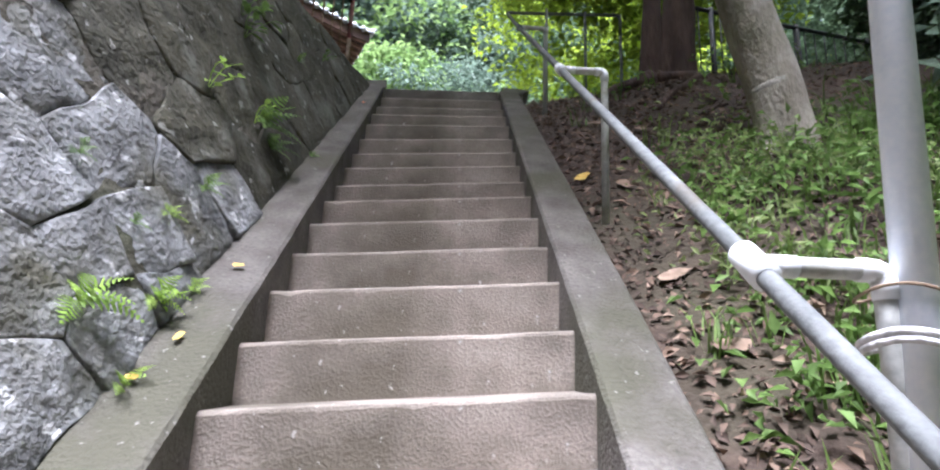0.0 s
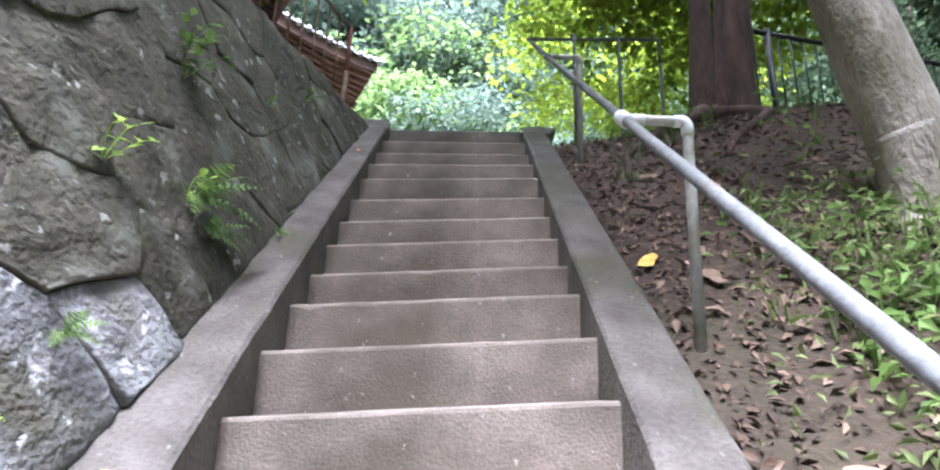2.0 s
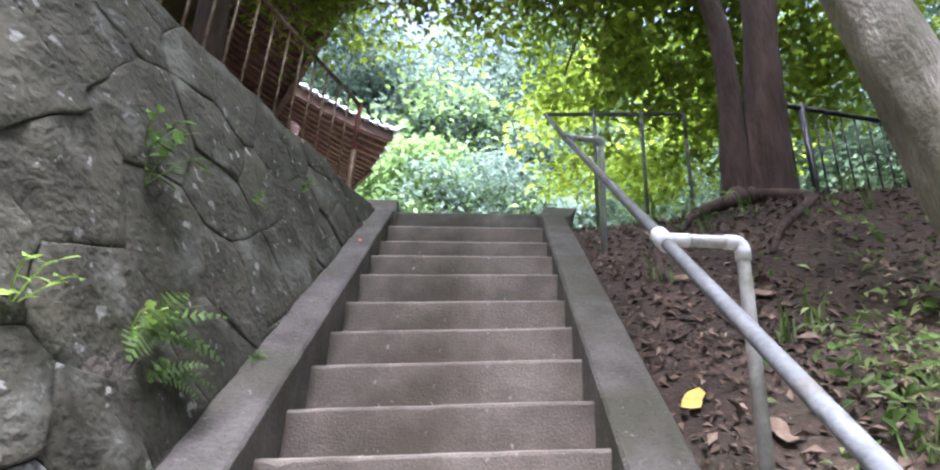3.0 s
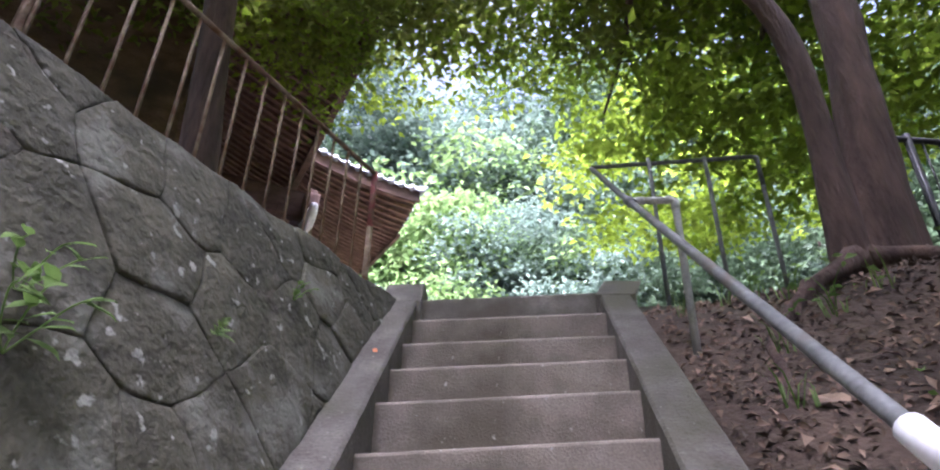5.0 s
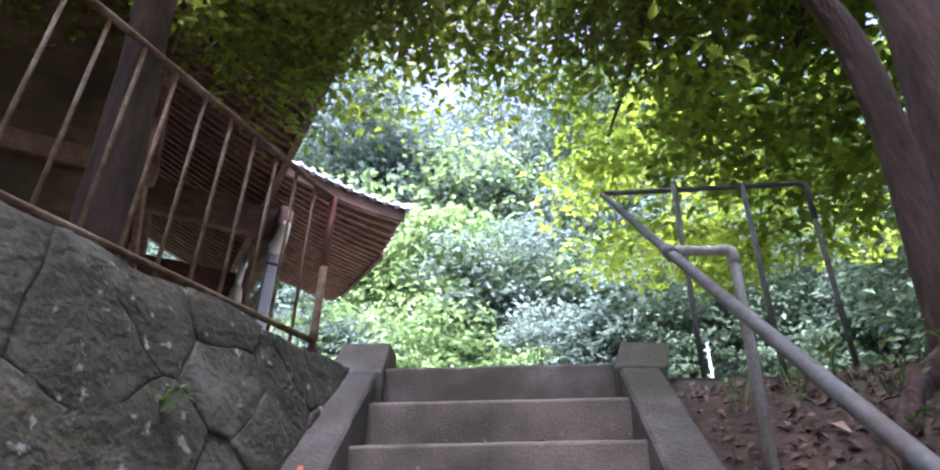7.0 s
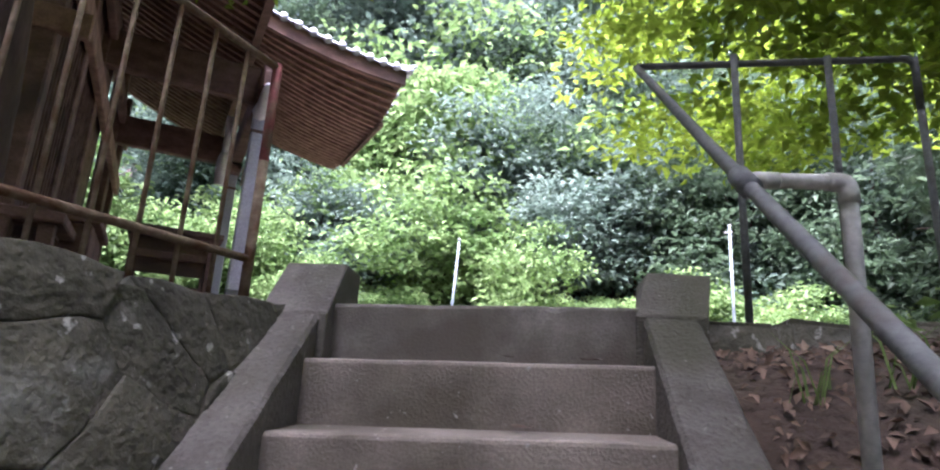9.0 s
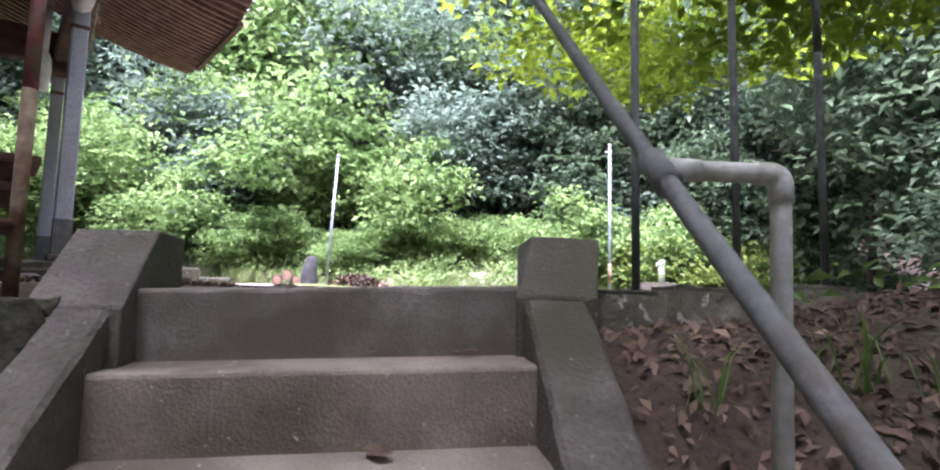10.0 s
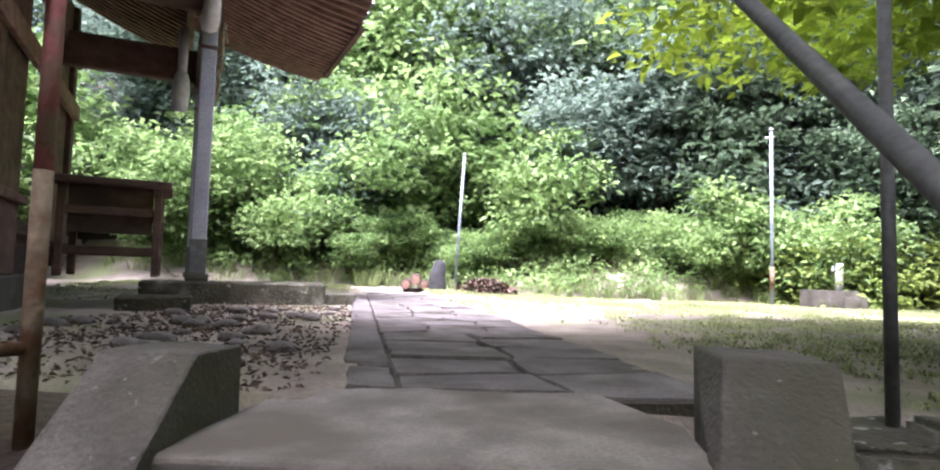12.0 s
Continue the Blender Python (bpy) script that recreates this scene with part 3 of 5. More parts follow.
# Those with y below -4 are unseen, added to block skylight on the stairs.
for x, y, s in [(7.5, 4.0, 0.8), (9.5, 1.0, 0.9), (8.0, -3.0, 0.8), (6.5, -6.5, 0.7), (-8.5, -1.5, 0.9), (-7.0, -6.0, 0.9), (11, 6, 1.1), (8.0, 7.6, 0.85), (5.2, 11.6, 0.75), (7.4, 10.2, 0.8), (-11, 9, 1.0), (-9, 12.5, 1.0), (-5.5, -4.5, 0.9), (-11, -12, 1.6), (10, -13, 1.6), (-8.5, -8, 1.2), (10, -7, 1.3), (-4, 19.5, 1.7), (-1.2, 21, 1.9), (1.8, 19.5, 1.7), (-6.8, 20.5, 1.8), (4.5, 21, 1.8), (-13, -17, 2.1), (-9, -16, 2.0), (-5, -17, 2.1), (-1.5, -16, 2.0), (2, -17, 2.1), (5.5, -16, 2.0), (9, -17, 2.1), (13, -16, 2.0)]:
    spots.append((2 if x > 3 and y > -5 else rnd.choice((1, 2, 0)), x, y, s, rnd.uniform(0, 360)))
plant(trees, spots, "trees of the wood")


# crown of the twin-stemmed tree that hangs over the stairs
rng = np.random.default_rng(21)


def canopy(n, lo, hi, keep):
    out = []
    while len(out) < n:
        p = rng.uniform(lo, hi)
        if keep(p):
            out.append(p)
    return np.array(out)


def over_stairs(p):
    x, y, z = p
    low = 1.55 + 0.25 * abs(x - 2.4) + 0.12 * (y - 1.2) ** 2 * 0.4
    return z > low + 0.25 * noise.noise(Vector((x, y, z)) * 1.3) and noise.noise(Vector((x * 0.8, y * 0.8, z * 1.6 + 4))) > -0.05


c = canopy(1000, (0.6, 0.3, 1.3), (4.6, 4.2, 4.2), over_stairs)
v, f = leaf_cloud(c, 14, 0.115, (0.14, 0.14, 0.05), rng, shape=0.55)
under(cloud_object("crown", v, f, LEAF_LIME), dark_tree)


# Only its far edge shows; the unseen rest is added to shade the stairs.
def high_cover(p):
    x, y, z = p
    edge = 1.42 + 0.5 * noise.noise(Vector((x * 0.8, 3, 1))) + 0.35 * (z - 3.2)
    return y < edge and z > 2.9 + 0.35 * noise.noise(Vector(p) * 0.9) + 0.05 * abs(x) and noise.noise(Vector(p) * 0.6) > -0.32


c = canopy(4500, (-5.5, -4.7, 2.7), (5.8, 2.4, 6.4), high_cover)
c = np.concatenate([c, canopy(420, (-2.4, 0.2, 2.9), (3.2, 1.6, 3.9), high_cover)])
v, f = leaf_cloud(c, 14, 0.12, (0.17, 0.17, 0.06), rng, shape=0.5)
under(cloud_object("crown", v, f, LEAF_CANOPY), dark_tree)
c = canopy(230, (-2.8, 0.6, 2.95), (1.8, 2.1, 3.7), lambda p: p[1] > 0.9 or p[2] > 3.0)
v, f = leaf_cloud(c, 13, 0.1, (0.15, 0.15, 0.06), rng, shape=0.5)
under(cloud_object("crown", v, f, LEAF_LIME), left_tree)


# ---- stone wall beside the stairs ----
def clip(poly, a, b, c):
    """The part of a polygon where a*x + b*y <= c."""
    out = []
    for (x0, y0), (x1, y1) in zip(poly, poly[1:] + poly[:1]):
        d0, d1 = a * x0 + b * y0 - c, a * x1 + b * y1 - c
        if d0 <= 0:
            out.append((x0, y0))
        if d0 * d1 < 0:
            t = d0 / (d0 - d1)
            out.append((x0 + (x1 - x0) * t, y0 + (y1 - y0) * t))
    return out


def cells(seeds, reach, bounds):
    """The cell of each seed: nearer to it than to any other, within the bounds (a, b, c)."""
    out = []
    for i, (x, y) in enumerate(seeds):
        poly = [(x - reach, y - reach), (x + reach, y - reach), (x + reach, y + reach), (x - reach, y + reach)]
        for a, b, c in bounds:
            poly = clip(poly, a, b, c)
        for j, (u, v) in enumerate(seeds):
            if j != i and abs(u - x) < 2 * reach and abs(v - y) < 2 * reach and len(poly) > 2:
                poly = clip(poly, u - x, v - y, (u * u + v * v - x * x - y * y) / 2)
        out.append(poly if len(poly) > 2 else None)
    return out


def tidy(poly, least=0.02):
    out = []
    for p in poly:
        if not out or math.hypot(p[0] - out[-1][0], p[1] - out[-1][1]) > least:
            out.append(p)
    if len(out) > 2 and math.hypot(out[0][0] - out[-1][0], out[0][1] - out[-1][1]) <= least:
        out.pop()
    return out


def wobbly(poly, seed, amount, step):
    """The outline with its sides broken into short uneven runs."""
    out = []
    for (x0, y0), (x1, y1) in zip(poly, poly[1:] + poly[:1]):
        n = max(1, int(math.hypot(x1 - x0, y1 - y0) / step))
        for k in range(n):
            t = k / n
            x, y = x0 + (x1 - x0) * t, y0 + (y1 - y0) * t
            q = Vector((x * 6, y * 6, seed))
            out.append((x + amount * noise.noise(q), y + amount * noise.noise(q + Vector((9, 0, 0)))))
    return out


WALL_N = Vector((1, -0.8 * LEAN - 0.025, LEAN)).normalized()


def on_wall(y, z, out=0.0):
    return Vector((wall_x(y, z), y, z)) + WALL_N * out


def wall_stone(poly, seed):
    """A rough stone: outline in the wall's face, sides running back, a bulging uneven front."""
    rs = random.Random(seed)
    cx, cy = sum(p[0] for p in poly) / len(poly), sum(p[1] for p in poly) / len(poly)
    size = math.sqrt(sum((p[0] - cx) ** 2 + (p[1] - cy) ** 2 for p in poly) / len(poly))
    gap = 0.001 + rs.random() * 0.0015
    ring = wobbly(poly, 0.0, 0.026, 0.045)
    flat = 0.45 + 0.55 * ease(-cx, 1.9, 3.0)
    proud = rs.uniform(0.0, 0.02) * flat
    verts, faces = [], []
    tilt = (rs.uniform(-0.07, 0.07) * flat, rs.uniform(-0.07, 0.07) * flat)
    levels = [(1 - gap / size, -0.06), (1 - gap / size, -0.005), (1 - gap / size - 0.003 / size, -0.001), (1 - gap / size - 0.009 / size, 0.0005), (0.85, 0.002), (0.6, 0.004), (0.3, 0.005)]
    n = len(ring)
    for k, depth in levels:
        for x, y in ring:
            px, py = cx + (x - cx) * k, cy + (y - cy) * k
            lump = 0.016 * noise.noise(Vector((px * 7, py * 7, seed))) + 0.012 * noise.noise(Vector((px * 17, py * 17, seed))) + 0.007 * noise.noise(Vector((px * 45, py * 45, seed)))
            d = depth + (0 if depth < -0.05 else proud + lump * flat * (1 if depth > 0 else 0.5) + (px - cx) * tilt[0] + (py - cy) * tilt[1])
            verts.append(on_wall(px, py, d))
    verts.append(on_wall(cx, cy, 0.009 + proud))
    for l in range(len(levels) - 1):
        for i in range(n):
            j = (i + 1) % n
            faces.append((l * n + i, l * n + j, (l + 1) * n + j, (l + 1) * n + i))
    base = (len(levels) - 1) * n
    for i in range(n):
        faces.append((base + i, base + (i + 1) % n, len(verts) - 1))
    return [tuple(v) for v in verts], faces


# centres of the larger stones in the wall's face: along the stairs, height
UPPER_STONES = [(-1.93, -0.2), (-1.71, -0.25), (-1.87, -0.53), (-1.43, -0.33), (-1.2, -0.12), (-0.93, -0.1), (-0.9, -0.3), (-0.55, -0.17), (-0.76, -0.45), (-1.58, -0.65),
                (-1.88, -0.83), (-1.24, -0.61), (-1.03, -0.7), (-1.44, -0.9), (-0.37, -0.13), (-0.66, -0.25), (-1.72, -1.08)]
LOWER_STONES = [(-2.8, -0.88), (-2.49, -0.5), (-2.25, -0.66), (-2.61, -1.12), (-2.86, -1.37), (-2.5, -1.44), (-2.82, -1.73), (-2.51, -1.8), (-2.73, -1.97), (-2.17, -1.13),
                (-1.92, -1.17), (-2.07, -1.45), (-2.3, -1.68), (-3.53, -1.82), (-3.16, -1.52), (-3.35, -2.03), (-3.6, -2.22), (-3.7, -2.47), (-3.48, -2.36), (-3.24, -2.26),
                (-2.97, -2.14), (-3.39, -2.57), (-3.66, -2.76), (-3.16, -2.48)]


def retaining_wall():
    rows, ys = [], np.linspace(-7.2, 0.0, 73)
    verts, faces = [], []
    for y in ys:
        lo = slope(y) - 0.4
        for z, off in ((lo, -0.018), (-0.12, -0.018), (-0.12, -0.45), (lo, -0.75)):
            verts.append(tuple(on_wall(y, z, off) if off > -0.1 else (wall_x(y, -0.12) + off, y, z)))
    for i in range(len(ys) - 1):
        a, b = i * 4, i * 4 + 4
        for k in range(4):
            j = (k + 1) % 4
            faces.append((a + k, a + j, b + j, b + k))
    faces += [(3, 2, 1, 0), tuple(len(verts) - 4 + k for k in range(4))]
    wall = mesh_object("wall_west", verts, faces, JOINT)
    tagged(wall, "leaning retaining wall of rough grey stones, moss in the joints", "wall", kind="structure")
    nu, nv = 210, 80
    verts, faces = [], []
    for i in range(nu + 1):
        y = -6.6 + 6.56 * i / nu
        lo = slope(y) - 0.1
        for j in range(nv + 1):
            z = lo + (-0.1 - lo) * j / nv
            fill = -0.006 + 0.003 * ease(y, -3.2, -1.8) + (0.024 - 0.01 * ease(y, -3.2, -1.8)) * noise.noise(Vector((y * 3.2, z * 3.2, 5))) + 0.01 * noise.noise(Vector((y * 14, z * 14, 2)))
            verts.append(tuple(on_wall(y, z, fill)))
    for i in range(nu):
        for j in range(nv):
            a = i * (nv + 1) + j
            faces.append((a, a + nv + 1, a + nv + 2, a + 1))
    mesh_object("joint_fill", verts, faces, FILL, wall, "earth and old mortar in the joints", soft=True)
    rs = random.Random(8)
    seeds = list(UPPER_STONES + LOWER_STONES)
    p = 0.335
    for i in range(-40, 6):
        for j in range(-40, 8):
            y, z = (i * 2 + (j % 2)) * p * 0.62 + rs.uniform(-0.075, 0.075), j * p * 0.6 + rs.uniform(-0.06, 0.06)
            if -7.3 < y < 0.3 and slope(y) - 0.2 < z < 0.25 and min(math.hypot(y - u, z - v) for u, v in UPPER_STONES + LOWER_STONES) > 0.27:
                seeds.append((y, z))
    bounds = [(-0.8, 1, -0.02 + 5), (0.8, -1, 0.02 - 0.06), (0, 1, -0.06), (1, 0, -0.01), (-1, 0, 7.0)]
    for k, poly in enumerate(cells(seeds, 0.6, bounds)):
        poly = tidy(poly) if poly else None
        if not poly or len(poly) < 3:
            continue
        v, f = wall_stone(poly, k)
        cy = sum(q[0] for q in poly) / len(poly)
        cz = sum(q[1] for q in poly) / len(poly)
        clean = cy < -2.62 and cz < slope(cy) + 0.45 + 0.75 * ease(-cy, 3.0, 3.5) and rs.random() < 0.9
        mesh_object("stone", v, f, GREYSTONE if clean else STONE, wall, soft=True)


# ---- railing on the wall ----
def rail_line(y):
    return Vector((-0.94 + 0.36 * (y - 0.1) + 0.025 * min(0, y + 1.5) ** 2, y, 0.0))


def wall_railing():
    railing = empty("railing", (-0.94, 0.1, 0.0), "rusty railing of thin bars along the wall top, flaking paint", "railing")
    ys = list(np.linspace(0.1, -6.8, 40))
    under(part("top_rail", tube([rail_line(y) + Vector((0, 0, 0.975)) for y in ys], 0.016, 10), RUST, soft=True), railing)
    under(part("bottom_rail", tube([rail_line(y) + Vector((0, 0, 0.14)) for y in ys], 0.016, 10), RUST, soft=True), railing)
    bar = None
    y = -0.058
    while y > -6.7:
        p = rail_line(y)
        if bar is None:
            bar = part("bar", tube([(0, 0, -0.13), (0, 0, 0.5), (0, 0, 0.975)], 0.0085, 8), RUST, soft=True)
            ob = bar
        else:
            ob = new("bar", bar.data)
        ob.location = p
        under(ob, railing)
        y -= 0.1475
    for y, z0 in ((-1.98, -0.2), (-3.7, -0.2), (-5.4, -0.2)):
        p = rail_line(y)
        under(part("post", tube([p + Vector((-0.03, 0, z0)), p + Vector((-0.03, 0, 0.985))], 0.02, 10), RUST, soft=True), railing)
    p = rail_line(0.1)
    post = under(part("post", tube([p + Vector((0, 0, -0.15)), p + Vector((0, 0, 0.55))], 0.021, 12), RUST, soft=True), railing)
    under(part("post", tube([p + Vector((0, 0, 0.55)), p + Vector((0, 0, 0.99))], 0.0205, 12), REDPAINT, "faded red upper length of the end post", soft=True), railing)


wall_railing()

# ---- shrine ----
EAVE = Vector((-1.66, 5.17, 0))
NEAR = -0.14
OUT = Vector((0.838, 0.545, 0))
ALONG = Vector((-0.545, 0.838, 0))


def shrine_at(n, u, z):
    """A place by its distance out from the porch eave, along it, and its height."""
    return EAVE + OUT * n + ALONG * u + Vector((0, 0, z))


def prism(n0, n1, u0, u1, z0, z1, bevel=0.01):
    """A bevelled box square with the shrine."""
    bm = bmesh.new()
    vs = [bm.verts.new(shrine_at(n, u, z)) for z in (z0, z1) for n, u in ((n0, u0), (n1, u0), (n1, u1), (n0, u1))]
    for q in ((0, 1, 2, 3), (4, 5, 6, 7), (0, 1, 5, 4), (1, 2, 6, 5), (2, 3, 7, 6), (3, 0, 4, 7)):
        bm.faces.new([vs[i] for i in q])
    bmesh.ops.recalc_face_normals(bm, faces=bm.faces)
    if bevel:
        bmesh.ops.bevel(bm, geom=bm.edges[:], offset=bevel, segments=1, affect="EDGES")
    return bm


def porch_z(n, u):
    """The underside of the porch roof: hollow slope, corners turned up."""
    m = -n
    lift = 0.33 * max(0, 1 - abs(u - NEAR) / 1.1) ** 2 * max(0, 1 - m / 2) + 0.12 * max(0, 1 - abs(u - 3.3) / 1.0) ** 2 * max(0, 1 - m / 2)
    return 3.34 + 0.16 * m + 0.075 * m * m + lift


def main_z(n):
    m = -1.88 - n
    return 3.78 + 0.34 * m + 0.05 * m * m


def roof_slab(name, n0, n1, u0, u1, under_z, thick, mat, parent):
    bm = bmesh.new()
    grid = []
    for i in range(11):
        n = n0 + (n1 - n0) * i / 10
        row = []
        for j in range(15):
            u = u0 + (u1 - u0) * j / 14
            z = under_z(n, u)
            row.append((bm.verts.new(shrine_at(n, u, z)), bm.verts.new(shrine_at(n, u, z + thick))))
        grid.append(row)
    for i in range(10):
        for j in range(14):
            a, b, c, d = grid[i][j], grid[i + 1][j], grid[i + 1][j + 1], grid[i][j + 1]
            bm.faces.new((a[0], b[0], c[0], d[0]))
            bm.faces.new((a[1], d[1], c[1], b[1]))
    for i in range(10):
        for j in (0, 14):
            a, b = grid[i][j], grid[i + 1][j]
            bm.faces.new((a[0], b[0], b[1], a[1]))
    for j in range(14):
        for i in (0, 10):
            a, b = grid[i][j], grid[i][j + 1]
            bm.faces.new((a[0], b[0], b[1], a[1]))
    bmesh.ops.recalc_face_normals(bm, faces=bm.faces)
    return under(part(name, bm, mat), parent)


def rafter(parent, n0, n1, u, under_z, wide=0.045, tall=0.055):
    bm = bmesh.new()
    rows = []
    for i in range(7):
        n = n0 + (n1 - n0) * i / 6
        z = under_z(n, u) - 0.004
        rows.append([bm.verts.new(shrine_at(n, u + du, z + dz)) for du, dz in ((-wide / 2, -tall), (wide / 2, -tall), (wide / 2, 0), (-wide / 2, 0))])
    for a, b in zip(rows, rows[1:]):
        for k in range(4):
            j = (k + 1) % 4
            bm.faces.new((a[k], a[j], b[j], b[k]))
    bm.faces.new(rows[0])
    bm.faces.new(rows[-1][::-1])
    bmesh.ops.recalc_face_normals(bm, faces=bm.faces)
    under(part("rafter", bm, RAFTER), parent)


def shrine():
    sh = empty("shrine", shrine_at(-3, 0, 0), "old dark timber shrine hall with a tiled porch roof", "shrine")
    roof_slab("porch_roof", 0.0, -2.6, NEAR, 3.3, porch_z, 0.09, WOOD, sh)
    u = NEAR + 0.06
    while u < 3.28:
        rafter(sh, -0.02, -2.55, u, porch_z)
        u += 0.125
    # tiles along the porch's edges and over it
    for j in range(19):
        u = NEAR - 0.03 + 3.56 * j / 18
        bm = bmesh.new()
        prev = None
        for i in range(13):
            n = 0.06 - 2.7 * i / 12
            z = porch_z(min(n, 0), u) + 0.1
            row = [bm.verts.new(shrine_at(n, u + 0.07 * math.cos(a), z + 0.055 * math.sin(a) + 0.012 * (i % 2))) for a in np.linspace(0, math.pi, 6)]
            if prev:
                for k in range(5):
                    bm.faces.new((prev[k], prev[k + 1], row[k + 1], row[k]))
            else:
                bm.faces.new(row)
            prev = row
        under(part("cover_tile", bm, TILE), sh)
    for i in range(14):
        n0 = 0.05 - 2.65 * i / 14
        z = porch_z(min(n0, 0), NEAR) + 0.12
        under(part("verge_tile", tube([shrine_at(n0, NEAR - 0.1, z), shrine_at(n0 + 0.01, NEAR + 0.05, z)], 0.052, 9), TILE, soft=True), sh)
    under(part("ridge_ornament", tube([shrine_at(-0.1, NEAR, porch_z(0, NEAR) + 0.14), shrine_at(0.06, NEAR - 0.01, porch_z(0, NEAR) + 0.17), shrine_at(0.16, NEAR - 0.02, porch_z(0, NEAR) + 0.24)], [0.06, 0.05, 0.025], 8), TILE, soft=True), sh)
    bm = bmesh.new()
    rows = []
    for i in range(11):
        n = 0.02 - 2.5 * i / 10
        z = porch_z(min(n, 0), NEAR)
        rows.append([bm.verts.new(shrine_at(n, uu, z + dz)) for uu, dz in ((NEAR - 0.045, -0.1), (NEAR, -0.1), (NEAR, 0.1), (NEAR - 0.045, 0.1))])
    for a, b in zip(rows, rows[1:]):
        for k in range(4):
            bm.faces.new((a[k], a[(k + 1) % 4], b[(k + 1) % 4], b[k]))
    bm.faces.new(rows[0])
    bm.faces.new(rows[-1][::-1])
    bmesh.ops.recalc_face_normals(bm, faces=bm.faces)
    under(part("barge_board", bm, WOOD), sh)
    under(part("eave_board", prism(-0.05, 0.02, 0.6, 2.6, 3.26, 3.33, 0.004), WOOD), sh)
    # main roof
    roof_slab("main_roof", -1.88, -6.0, -3.6, 4.6, lambda n, u: main_z(n), 0.16, WOOD, sh)
    roof_slab("main_roof", -6.0, -10.0, -3.6, 4.6, lambda n, u: main_z(-12.0 - n), 0.16, WOOD, sh)
    u = -3.5
    while u < 4.5:
        rafter(sh, -1.9, -3.6, u, lambda n, w: main_z(n), 0.05, 0.06)
        u += 0.16
    under(part("eave_board", prism(-1.94, -1.84, -3.6, 4.6, 3.68, 3.86, 0.004), WOOD), sh)
    # side of the hall: rafters, a pale board, carved beam ends
    under(part("lintel", prism(-8.7, -3.2, -2.32, -2.24, 2.0, 2.2, 0.01), RAFTER, "pale worn lintel board"), sh)
    for k in range(24):
        n = -3.4 - 0.22 * k
        under(part("side_rafter", prism(n - 0.03, n + 0.03, -3.55, -2.2, 3.72 + 0.3 * (-1.9 - max(n, -5.9)), 3.78 + 0.3 * (-1.9 - max(n, -5.9)), 0), RAFTER), sh)
    for u in (-0.02,):
        under(part("carved_end", tube(bend([shrine_at(-1.7, u + 0.2, 2.82), shrine_at(-1.7, u - 0.05, 2.8), shrine_at(-1.7, u - 0.22, 2.88), shrine_at(-1.7, u - 0.32, 3.0)], 4), [0.09, 0.1, 0.1, 0.1, 0.1, 0.09, 0.09, 0.08, 0.08, 0.07, 0.06, 0.05, 0.03], 8, 0.3, 2), CLOTH, "pale carved beam end", soft=True), sh)
    # columns with stone feet and metal collars
    for u in (0.3, 3.0):
        col = under(part("column", prism(-1.7 - 0.075, -1.7 + 0.075, u - 0.075, u + 0.075, 0.33, 3.35, 0.012), GREYPAINT, "grey painted square porch column"), sh)
        under(part("foot", prism(-1.7 - 0.11, -1.7 + 0.11, u - 0.11, u + 0.11, 0.2, 0.27, 0.012), CURB), sh)
        under(part("shoe", prism(-1.7 - 0.08, -1.7 + 0.08, u - 0.08, u + 0.08, 0.27, 0.62, 0.004), PIPE, "darker metal shoe"), sh)
        under(part("collar", prism(-1.7 - 0.082, -1.7 + 0.082, u - 0.082, u + 0.082, 2.58, 2.62, 0.004), WOOD), sh)
        under(part("bracket", prism(-1.7 - 0.1, -1.7 + 0.1, u - 0.3, u + 0.3, 2.82, 2.975, 0.03), WOOD), sh)
        under(part("tie_beam", prism(-3.5, -1.6, u - 0.07, u + 0.07, 2.98, 3.45, 0.02), WOOD), sh)
    under(part("beam", prism(-1.79, -1.61, -0.25, 3.55, 2.98, 3.22, 0.02), WOOD), sh)
    under(part("purlin", prism(-1.78, -1.62, -0.1, 3.4, 3.225, 3.36, 0.02), WOOD), sh)
    # hall body
    for u in (-2.2, -0.9, 0.3, 3.0, 4.2):
        under(part("pillar", prism(-3.6, -3.4, u - 0.09, u + 0.09, 0.3, 4.2, 0.015), WOOD), sh)
    under(part("wall", prism(-3.56, -3.48, -2.2, 1.65, 0.7, 4.2, 0), WOOD), sh)
    under(part("wall", prism(-3.56, -3.48, 3.0, 4.3, 0.7, 4.2, 0), WOOD), sh)
    under(part("wall", prism(-8.8, -3.5, -2.26, -2.18, 0.3, 4.6, 0), WOOD), sh)
    under(part("wall", prism(-8.8, -8.7, -2.2, 4.3, 0.3, 4.6, 0), WOOD), sh)
    under(part("lintel", prism(-3.42, -3.34, -2.3, 4.3, 2.5, 2.72, 0.01), RAFTER, "pale worn lintel board"), sh)
    under(part("lintel", prism(-3.42, -3.34, -2.3, 4.3, 3.3, 3.5, 0.01), WOOD), sh)
    under(part("veranda", prism(-3.5, -3.1, -2.3, 0.1, 0.62, 0.7, 0.01), WOOD), sh)
    under(part("floor", prism(-8.7, -3.2, -2.2, 4.3, 0.6, 0.7, 0), WOOD), sh)
    for k in range(4):
        u = -2.2 + 0.7 * k
        under(part("veranda_post", prism(-3.25, -3.15, u - 0.05, u + 0.05, 0.0, 0.62, 0.008), WOOD), sh)
    for k in range(20):
        u = -2.1 + k * 0.12
        under(part("lattice_slat", prism(-3.47, -3.44, u, u + 0.03, 0.72, 2.5, 0), WOOD), sh)


shrine()


